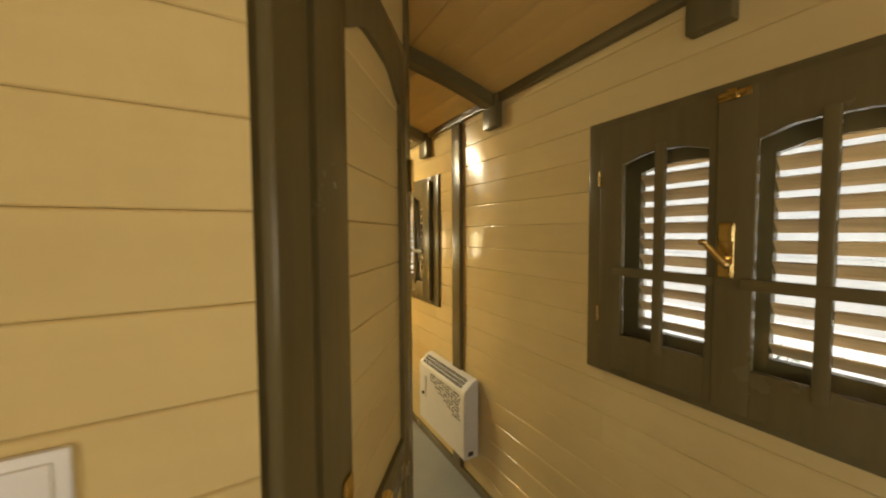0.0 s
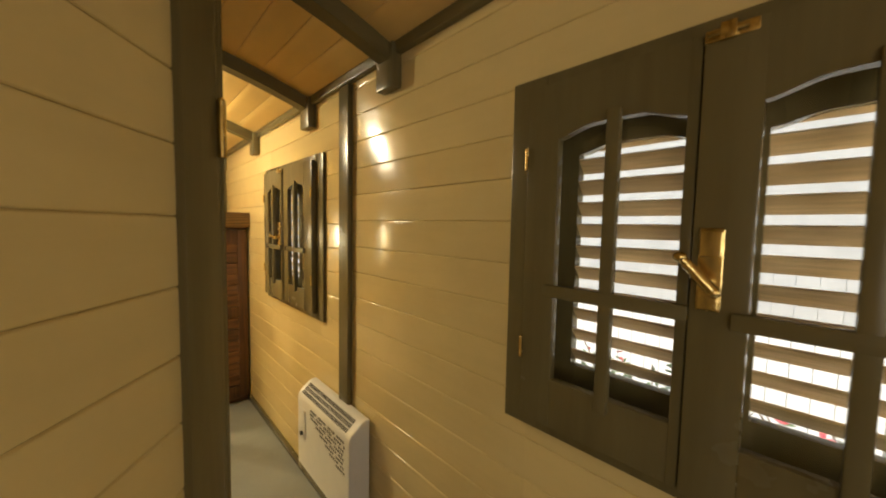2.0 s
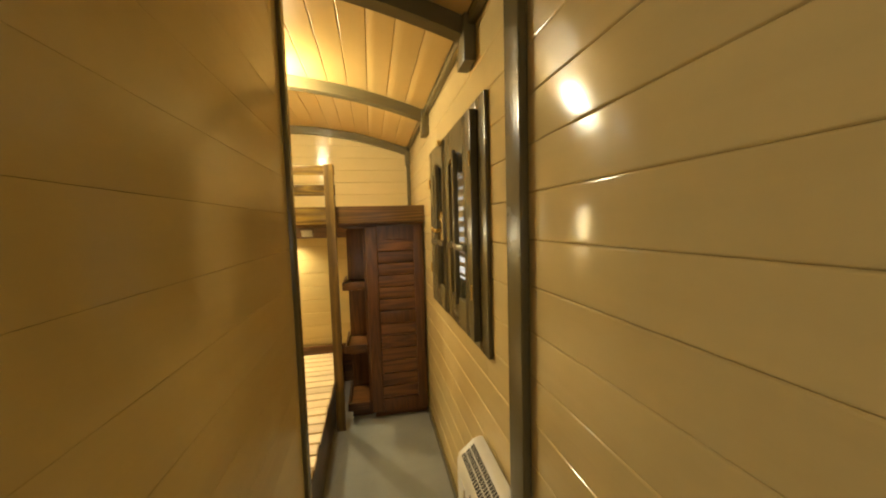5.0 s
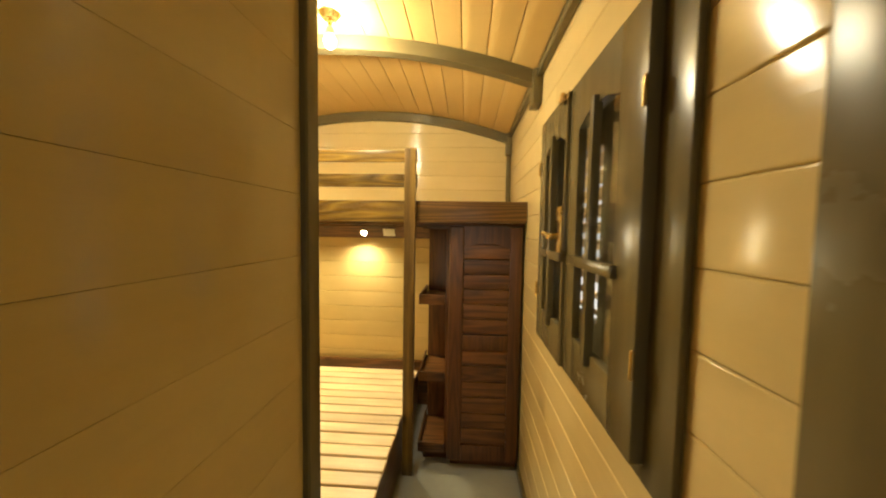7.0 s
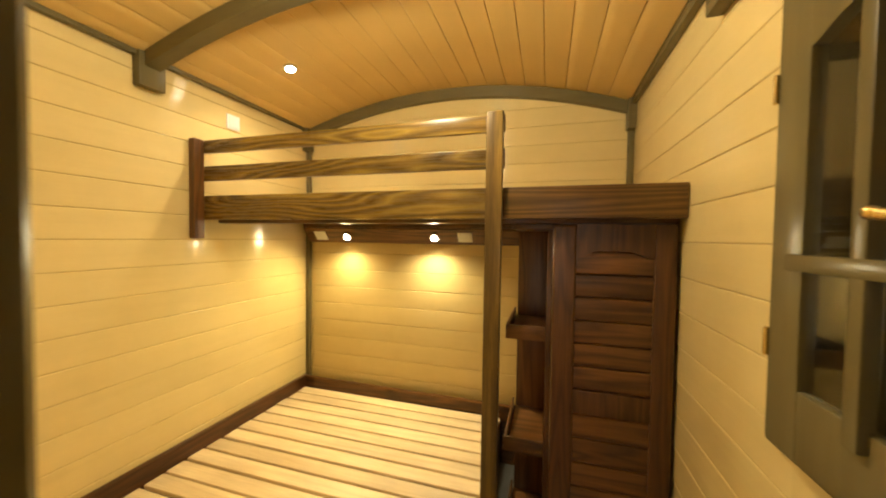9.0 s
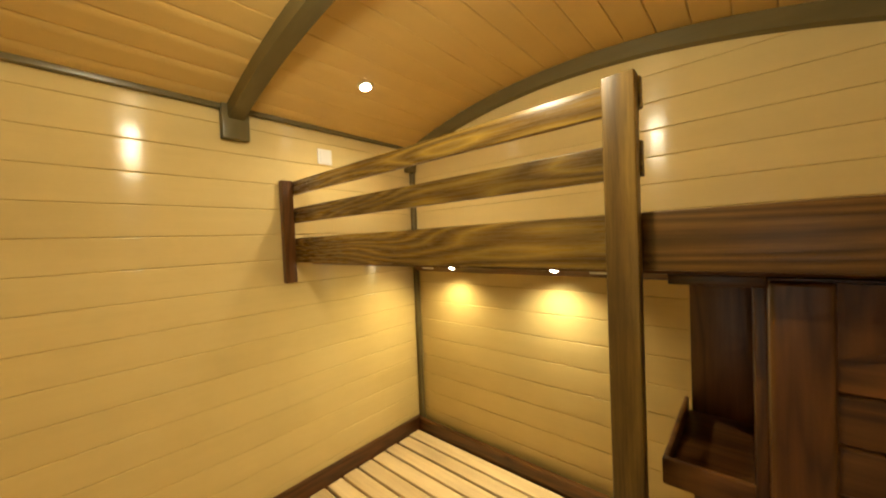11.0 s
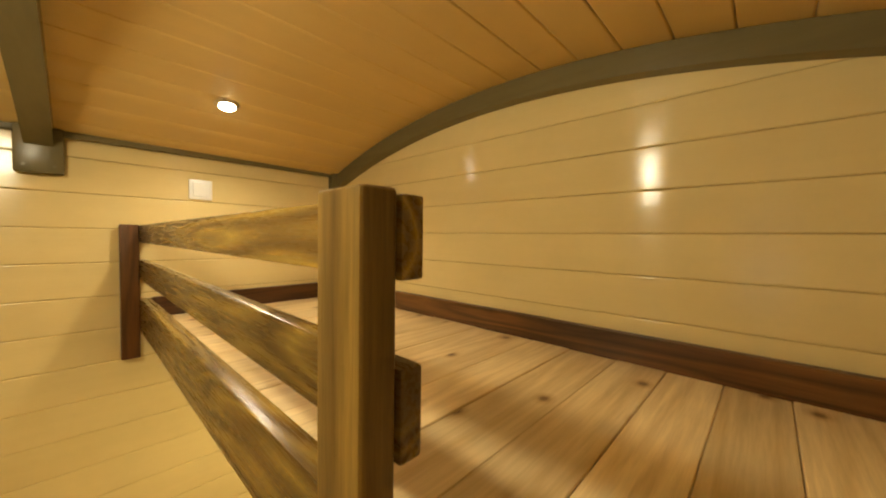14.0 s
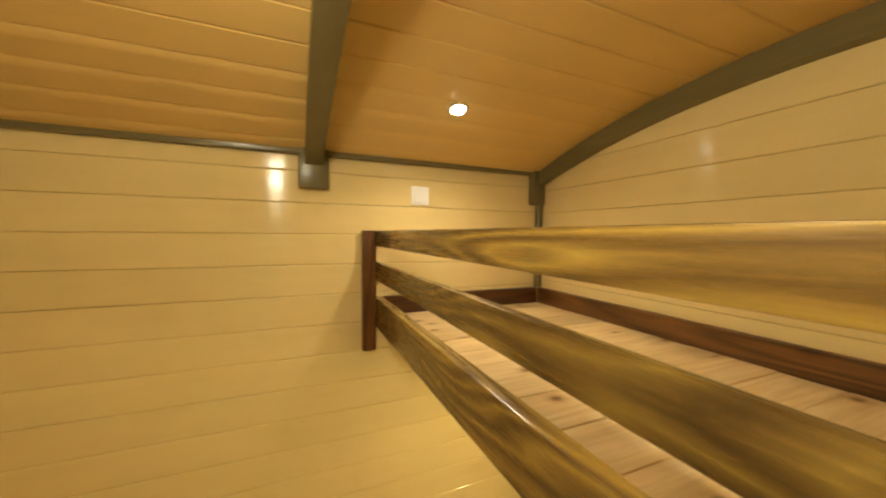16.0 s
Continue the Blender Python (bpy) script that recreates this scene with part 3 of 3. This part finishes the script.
# ---- panel heater in the corridor ----
def heater():
    y0, y1, z0, z1 = -2.765, -2.19, 0.225, 0.672
    h = thing("panel_heater", (-0.06, (y0 + y1) / 2, z0), "white enamel wall panel heater with slotted grille", "heater")
    side = [(-0.012, z0), (-0.105, z0), (-0.112, z0 + 0.008), (-0.112, z1 - 0.075), (-0.104, z1 - 0.05), (-0.05, z1 - 0.006), (-0.035, z1), (-0.012, z1)]
    bm = prism(side, y0, y1, "xz")
    bmesh.ops.bevel(bm, geom=[e for e in bm.edges if abs(e.verts[0].co.y - e.verts[1].co.y) < 1e-6], offset=0.004, segments=2, affect="EDGES")
    body = part("body", bm, white_enamel, h)
    a, b = Vector((-0.104, 0, z1 - 0.05)), Vector((-0.05, 0, z1 - 0.006))
    nrm = Vector((-(b - a).z, 0, (b - a).x)).normalized()
    bm = bmesh.new()
    n = 36
    for row in (0.04, 0.36, 0.68):
        for i in range(n):
            y = y0 + 0.05 + i * (y1 - y0 - 0.09) / (n - 1)
            p, q = a + (b - a) * row, a + (b - a) * (row + 0.26)
            c = [p + Vector((0, y, 0)), p + Vector((0, y + 0.0095, 0)), q + Vector((0, y + 0.0095, 0)), q + Vector((0, y, 0))]
            lo = [bm.verts.new(v + nrm * 0.0012) for v in c]
            hi = [bm.verts.new(v - nrm * 0.002) for v in c]
            bm.faces.new(lo)
            bm.faces.new(hi[::-1])
            for k in range(4):
                bm.faces.new((lo[k], hi[k], hi[(k + 1) % 4], lo[(k + 1) % 4]))
    part("top_grille", bm, black_gap, h, "dark air slots")
    bm = bmesh.new()
    for r in range(8):
        for i in range(21):
            y = y1 - 0.16 - i * 0.018 - 0.009 * (r % 2)
            if y - 0.011 < y0 + 0.03 or (r > 2 and i < (r - 2) * 3) or (r * 7 + i * 5) % 11 in (0, 3):
                continue
            z = z1 - 0.088 - r * 0.02
            add_box(bm, -0.1135, -0.111, y - 0.005, y + 0.005, z - 0.005, z + 0.005)
    part("front_grille", bm, black_gap, h, "dark air slots")
    part("control_box", box(-0.118, -0.1115, y1 - 0.105, y1 - 0.045, z0 + 0.17, z1 - 0.12, 0.003), white_enamel, h)
    bm = add_rod(bmesh.new(), (-0.117, y1 - 0.075, z0 + 0.2), (-0.128, y1 - 0.075, z0 + 0.2), 0.011, 16)
    part("dial", bm, black_gap, h, "small dark dial")
    part("end_cap", box(-0.085, -0.05, y0 - 0.002, y0 + 0.002, z0 + 0.02, z0 + 0.045, 0.001), black_gap, h, "dark cable outlet")
    part("wall_bracket", box(-0.0125, -0.0008, y0 + 0.03, y1 - 0.03, z0 + 0.03, z1 - 0.04, 0), white_enamel, h)


heater()


# ---- upper bunk ----
def upper_bunk():
    yf = -0.864
    b = thing("upper_bunk", (-1.1, -0.45, 1.54), "stained pine upper bunk with railed front, bare planks", "bunk bed")
    part("front_board", box(-W + 0.002, -0.692, yf, yf + 0.035, 1.493, 1.615, 0.004), stain_x, b)
    part("joint_block", box(-0.6915, -0.632, yf + 0.001, yf + 0.034, 1.492, 1.615, 0.002), stain_z, b)
    part("front_board", box(-0.6315, -0.003, yf, yf + 0.035, 1.493, 1.615, 0.004), brown_x, b, "darker brown-stained board")
    for z0, z1 in ((1.833, 1.899), (1.691, 1.766)):
        part("guard_rail", box(-W + 0.004, -0.626, yf, yf + 0.0225, z0, z1, 0.0035), stain_x, b)
    post = box(-0.694, -0.63, yf - 0.033, yf - 0.0005, 0.0, 1.903, 0.005, 3)
    part("post", post, stain_z, b)
    part("wall_post", box(-W + 0.001, -W + 0.04, yf - 0.056, yf - 0.0005, 1.394, 1.9, 0.006, 3), walnut_z, b)
    part("back_board", box(-W + 0.03, -0.002, -0.03, -0.002, 1.53, 1.618, 0.004), walnut_x, b)
    part("side_board", box(-W + 0.002, -W + 0.029, yf + 0.036, -0.002, 1.53, 1.618, 0.004), walnut_y, b)
    rng = random.Random(4)
    x = -W + 0.035
    while x < -0.05:
        w = min(0.085 + rng.random() * 0.05, -0.004 - x)
        dz = rng.random() * 0.0025
        part("deck_plank", box(x + 0.0006, x + w - 0.0006, yf + 0.036, -0.031, 1.522, 1.542 + dz, 0.0018, 1), pine_y, b)
        x += w
    for y in (-0.78, -0.1):
        part("bearer", box(-W + 0.03, -0.003, y, y + 0.045, 1.478, 1.521, 0.003), walnut_x, b)
    part("underside", box(-W + 0.03, -0.003, yf + 0.037, -0.13, 1.514, 1.5205, 0), walnut_x, b)


upper_bunk()


# ---- lamp board under the bunk ----
def lamp_board():
    x0, x1 = -W + 0.036, -0.62
    lb = thing("lamp_board", (-1.4, -0.05, 1.42), "dark stained slanted board holding reading lights and sockets", "lamp board")
    lo, hi = (-0.028, 1.372), (-0.1, 1.468)
    d = Vector((0, hi[0] - lo[0], hi[1] - lo[1])).normalized()
    nrm = Vector((0, -d.z, d.y))
    bm = prism([lo, hi, (hi[0], 1.4775), (-0.002, 1.4775), (-0.002, 1.372)], x0, x1, "yz")
    part("board", bm, walnut_x, lb)
    mid = Vector((0, (lo[0] + hi[0]) / 2, (lo[1] + hi[1]) / 2))
    tilt = Matrix((Vector((1, 0, 0)), nrm, Vector((0, d.y, d.z)) * 1)).transposed().to_4x4()
    for x in (-2.04, -0.965):
        m = Matrix.Translation(mid + Vector((x, 0, 0.002))) @ tilt
        s = thing("power_socket", m, "cream plastic socket on the dark slanted board", "socket", "sockets under the bunk")
        part("plate", add_box(bmesh.new(), -0.047, 0.047, 0, 0.007, -0.036, 0.036, 0.003), white_plastic, s, local=True)
        part("insert", add_box(bmesh.new(), -0.026, 0.026, 0.006, 0.009, -0.026, 0.026, 0.002), white_plastic, s, local=True)
    for x, col, e in ((-1.82, (1.0, 0.79, 0.36), 18.0), (-1.17, (1.0, 0.83, 0.46), 20.0)):
        c = mid + Vector((x, 0, 0)) + nrm * 0.002
        s = thing("reading_light", Matrix.Translation(c) @ tilt, "small chrome reading light, lit", "spotlight", "reading lights")
        bm = bmesh.new()
        bmesh.ops.create_cone(bm, cap_ends=True, segments=24, radius1=0.034, radius2=0.028, depth=0.012, matrix=Matrix.Translation((0, 0.006, 0)) @ Matrix.Rotation(radians(-90), 4, "X"))
        part("bezel", bm, chrome, s, local=True)
        bm = add_rod(bmesh.new(), (0, 0.0105, 0), (0, 0.0145, 0), 0.021, 20)
        part("lens", bm, lamp_glow, s, "glowing lens", local=True)
        lamp("reading_beam", "SPOT", c + nrm * 0.035, e, col, 0.02, c + nrm * 0.3 + Vector((0, 0.02, -0.17)), 160)


lamp_board()


# ---- lower bed ----
def lower_bed():
    b = thing("lower_bed", (-1.45, -1.05, 0), "low bed with pale pine slats and dark stained edging", "bed")
    part("side_board", box(-0.742, -0.716, -2.14, -0.03, 0.0, 0.272, 0.004), walnut_y, b)
    part("wall_board", box(-W + 0.001, -W + 0.03, -2.14, -0.035, 0.0, 0.372, 0.004), walnut_y, b)
    part("back_board", box(-W + 0.031, -0.61, -0.065, -0.035, 0.0, 0.365, 0.004), walnut_x, b)
    rng = random.Random(9)
    y = -0.08
    while y > -2.1:
        w = 0.084 + rng.random() * 0.006
        dz = rng.random() * 0.002
        part("slat", box(-W + 0.034 + rng.random() * 0.008, -0.722 + rng.random() * 0.006, y - w, y, 0.2735, 0.294 + dz, 0.003, 1), pine_x, b)
        y -= 0.1
    part("bearer", box(-1.5, -1.45, -2.1, -0.07, 0.2, 0.2725, 0.002), walnut_y, b)


lower_bed()


# ---- wardrobe and open corner shelves ----
def wardrobe():
    x0, x1, yf, zt = -0.437, -0.014, -0.812, 1.477
    w = thing("wardrobe", (-0.22, -0.42, 0), "dark stained narrow wardrobe with closed louvred door", "wardrobe")
    part("plinth", box(x0 + 0.02, x1, yf + 0.05, -0.06, 0.0, 0.049, 0.003), walnut_x, w)
    bm = bmesh.new()
    add_box(bm, x0, x0 + 0.02, yf + 0.022, -0.04, 0.05, zt, 0.002)
    add_box(bm, x1 - 0.02, x1, yf + 0.022, -0.04, 0.05, zt, 0.002)
    add_box(bm, x0 + 0.02, x1 - 0.02, yf + 0.022, -0.04, 0.05, 0.07)
    add_box(bm, x0 + 0.02, x1 - 0.02, yf + 0.022, -0.04, zt - 0.02, zt)
    add_box(bm, x0 + 0.02, x1 - 0.02, -0.06, -0.04, 0.07, zt - 0.02)
    add_box(bm, x0 + 0.02, x1 - 0.02, yf + 0.034, yf + 0.04, 0.07, zt - 0.02)
    part("carcass", bm, walnut_z, w)
    l, r = -0.352, -0.086
    bm = bmesh.new()
    add_box(bm, x0, l, yf, yf + 0.0215, 0.055, zt - 0.004, 0.0095, 4)
    add_box(bm, r, x1, yf, yf + 0.0215, 0.055, zt - 0.004, 0.006, 3)
    add_box(bm, l - 0.001, r + 0.001, yf + 0.0006, yf + 0.0215, 0.055, 0.155, 0.004)
    add_box(bm, l - 0.001, r + 0.001, yf + 0.0006, yf + 0.0215, 0.74, 0.832, 0.004)
    add_prism(bm, arch_top(l - 0.001, r + 0.001, 1.345, 0.028, 12) + [(r + 0.001, zt - 0.004), (l - 0.001, zt - 0.004)], yf + 0.0006, yf + 0.0215, "xz")
    d = part("door", bm, walnut_z, w)
    for z0, z1, n in ((0.157, 0.738, 6), (0.834, 1.372, 6)):
        step = (z1 - z0) / n
        for i in range(n):
            a = z0 + i * step
            b = a + step
            bm = prism([(yf + 0.03, a + 0.0005), (yf + 0.0145, a + 0.0005), (yf + 0.0085, a + 0.005), (yf + 0.0072, a + 0.02), (yf + 0.0078, a + step * 0.6),
                        (yf + 0.0095, b - 0.006), (yf + 0.0145, b - 0.0005), (yf + 0.03, b - 0.0005)], l - 0.003, r + 0.003, "yz")
            part("louvre", bm, walnut_x, d)


wardrobe()


def corner_shelves():
    s = thing("corner_shelves", (-0.53, -0.5, 0), "dark stained open shelf column beside the wardrobe", "shelf")
    xl, xr, yb, yf = -0.6, -0.4375, -0.4, -0.775
    part("back_panel", box(xl, xr, yb, yb + 0.018, 0.05, 1.477, 0.002), walnut_z, s)
    part("side_strip", box(xr - 0.02, xr, yb - 0.34, yb - 0.001, 0.05, 1.477, 0.002), walnut_z, s)
    part("top_panel", box(xl, xr, yf, yb - 0.0005, 1.455, 1.477, 0.002), walnut_x, s)
    for z in (1.02, 0.545, 0.1):
        bm = bmesh.new()
        add_box(bm, xl - 0.006, xr - 0.021, yf, yb - 0.001, z - 0.016, z, 0.003)
        sh = part("shelf", bm, walnut_x, s)
        bm = add_box(bmesh.new(), xl - 0.012, xr - 0.021, yf - 0.014, yf - 0.0005, z - 0.018, z + 0.042, 0.003)
        add_box(bm, xl - 0.018, xl - 0.0065, yf - 0.013, yb, z - 0.018, z + 0.04, 0.003)
        part("lip", bm, walnut_x, sh)
    part("plinth", box(xl + 0.01, xr, yf + 0.06, yb, 0.0, 0.049, 0.002), walnut_x, s)


corner_shelves()


# ---- lights ----
def downlight(x, y, watts):
    z = ceiling_z(x)
    s = thing("downlight", pose(x, y, z, 0, math.degrees(math.atan((x + 1.1) / 3.36)), 0), "small chrome ceiling downlight, lit", "downlight", "ceiling downlights")
    bm = bmesh.new()
    bmesh.ops.create_cone(bm, cap_ends=True, segments=28, radius1=0.03, radius2=0.04, depth=0.008, matrix=Matrix.Translation((0, 0, -0.004)))
    part("bezel", bm, chrome, s, local=True)
    part("lens", add_rod(bmesh.new(), (0, 0, -0.0075), (0, 0, -0.011), 0.024, 20), lamp_glow, s, "glowing lens", local=True)
    lamp("downlight_beam", "SPOT", (x, y, z - 0.02), watts, (1.0, 0.83, 0.54), 0.02, (x, y, 0), 150)


downlight(-1.8, -0.666, 15)


def pendant(x, y, watts):
    """Brass ceiling fitting: rose, short stem, socket and one bare bulb."""
    z = ceiling_z(x)
    c = thing("ceiling_lamp", (x, y, z), "small brass ceiling lamp with one lit bulb", "ceiling lamp")
    bm = bmesh.new()
    bmesh.ops.create_cone(bm, cap_ends=True, segments=28, radius1=0.03, radius2=0.05, depth=0.022, matrix=Matrix.Translation((x, y, z - 0.012)))
    part("rose", bm, brass, c)
    bm = add_rod(bmesh.new(), (x, y, z - 0.02), (x, y, z - 0.06), 0.006)
    add_ball(bm, (x, y, z - 0.04), 0.011)
    part("stem", bm, brass, c)
    bm = bmesh.new()
    bmesh.ops.create_cone(bm, cap_ends=True, segments=24, radius1=0.021, radius2=0.014, depth=0.034, matrix=Matrix.Translation((x, y, z - 0.075)))
    part("socket", bm, brass, c)
    at = Vector((x, y, z - 0.118))
    bulb = part("bulb", add_ball(bmesh.new(), at, 0.024, (1, 1, 1.25)), bulb_glow, c, "glowing frosted bulb")
    bulb.visible_shadow = False
    lamp("bulb_light", "POINT", at, watts, WARM, 0.04)


pendant(-0.955, -1.3, 18.0)

# ---- outdoors ----
ground_mat = plain("pale_concrete_ground", (0.5, 0.47, 0.42), 0.8, scale=1.5, relief=0.3)
bm = bmesh.new()
bmesh.ops.create_grid(bm, x_segments=2, y_segments=2, size=1500, matrix=Matrix.Translation((0, 0, -0.081)))
structure("ground", bm, ground_mat, "pale concrete yard outside the waggon", "ground")
render_mat = plain("white_render", (0.5, 0.48, 0.44), 0.8, scale=2.0, relief=0.2)
# Added backdrop, oversized to cover the sky so shutter gaps read white.
structure("wall_yard", box(7.0, 7.3, -40, 50, -0.081, 6, 0), render_mat, "oversized white backdrop wall beyond the fence, hiding the sky")


def wire_fence():
    f = thing("wire_fence", (2.2, -3.4, -0.081), "galvanised wire mesh fence with steel posts", "fence")
    for y in (-6.4, -4.4, -2.4, -0.4):
        part("post", add_rod(bmesh.new(), (2.2, y, -0.081), (2.2, y, 1.4), 0.02), steel, f)
    for i in range(61):
        part("wire", add_rod(bmesh.new(), (2.2, -6.4 + i * 0.1, -0.05), (2.2, -6.4 + i * 0.1, 1.36), 0.003, 4), steel, f)
    for i in range(8):
        part("wire", add_rod(bmesh.new(), (2.2, -6.4, 0.0 + i * 0.19), (2.2, -0.4, 0.0 + i * 0.19), 0.003, 4), steel, f)


wire_fence()

leaf_green = plain("dark_green_leaf", (0.06, 0.1, 0.035), 0.5, vary=0.4, scale=6.0)
petal_red = plain("red_petal", (0.5, 0.05, 0.06), 0.6, vary=0.3)
stem_brown = plain("woody_stem", (0.12, 0.08, 0.05), 0.8)


def flowering_shrub(x, y, height, seed):
    """Stems from the ground, loose small leaves, a few red flowers."""
    rng = random.Random(seed)
    b = thing("flowering_shrub", (x, y, -0.081), "loose green shrub with a few red flowers", "shrub", "shrubs by the fence")
    stems, leaves, flowers = bmesh.new(), bmesh.new(), bmesh.new()
    for i in range(14):
        foot = Vector((x + rng.uniform(-0.05, 0.05), y + rng.uniform(-0.08, 0.08), -0.081))
        tip = Vector((x + rng.uniform(-0.16, 0.16), y + rng.uniform(-0.42, 0.42), height * rng.uniform(0.6, 1.0)))
        add_rod(stems, foot, tip, 0.004, 5)
        for k in range(34):
            f = rng.uniform(0.3, 1.02)
            p = foot.lerp(tip, f) + Vector((rng.gauss(0, 0.035), rng.gauss(0, 0.05), rng.gauss(0, 0.03)))
            turn = Euler((rng.uniform(-0.9, 0.9), rng.uniform(-0.9, 0.9), rng.uniform(0, 6.3))).to_matrix()
            size = rng.uniform(0.018, 0.038)
            outline = [(-1, 0, 0), (-0.3, 0.45, 0.08), (0.5, 0.35, 0.1), (1, 0, 0), (0.5, -0.35, 0.1), (-0.3, -0.45, 0.08)]
            mesh = flowers if f > 0.93 and rng.random() < 0.3 else leaves
            mesh.faces.new([mesh.verts.new(p + turn @ (Vector(v) * size)) for v in outline])
    part("stems", stems, stem_brown, b)
    tagged(part("leaves", leaves, leaf_green, b, "small dark green leaves"), kind="stuff")
    tagged(part("flowers", flowers, petal_red, b, "small red flowers"), kind="stuff")


for at_y, tall, seed in ((-4.3, 0.6, 1), (-3.35, 0.78, 2), (-2.6, 0.74, 3), (-1.5, 0.8, 4), (-0.4, 0.76, 5), (0.7, 0.85, 6)):
    flowering_shrub(1.75, at_y, tall, seed)

# ---- matchboards on the walls ----
w1, w2 = WIN["window_1"], WIN["window_2"]
e = 0.06
spans = [(Y0, w1[0] + e, 0, EAVE), (w1[0] + e, w1[1] - e, 0, WZ0 + e), (w1[0] + e, w1[1] - e, WZ1 - e, EAVE), (w1[1] - e, -2.52, 0, EAVE),
         (-2.519, w2[0] + e, 0, EAVE), (w2[0] + e, w2[1] - e, 0, WZ0 + e), (w2[0] + e, w2[1] - e, WZ1 - e, EAVE), (w2[1] - e, Y1, 0, EAVE)]
boards(wall_right, Matrix.Rotation(radians(90), 4, "Z") @ Matrix.Diagonal((1, -1, 1, 1)), spans[:4], cream_x, 1.548, 0.1185)
boards(wall_right, Matrix.Rotation(radians(90), 4, "Z") @ Matrix.Diagonal((1, -1, 1, 1)), spans[4:], cream_x, 1.534, 0.1245)
boards(wall_left, Matrix.Translation((-W, 0, 0)) @ Matrix.Rotation(radians(90), 4, "Z"), [(Y0, FRONT[0], 0, EAVE), (FRONT[1], Y1, 0, EAVE), (FRONT[0], FRONT[1], 0, FRONT[2]), (FRONT[0], FRONT[1], FRONT[3], EAVE)], cream_x, 1.882, 0.1235)
boards(wall_back, Matrix.Identity(4), [(-W, 0, 1.5, 2.4)], cream_x, 1.885, 0.113)
boards(wall_back, Matrix.Identity(4), [(-W, 0, 0, 1.5)], cream_x, 1.17, 0.1255)
boards(partition, Matrix.Translation((PART_X, 0, 0)) @ Matrix.Rotation(radians(90), 4, "Z") @ Matrix.Diagonal((1, -1, 1, 1)), [(DOOR_B.y + 0.03, PART_Y - 0.024, 0, 2.33)], cream_x, 1.521, 0.1138)
boards(partition_front, Matrix.Translation((0, -3.87, 0)), [(-W, -1.128, 0, 2.36)], cream_x, 1.54, 0.1136)
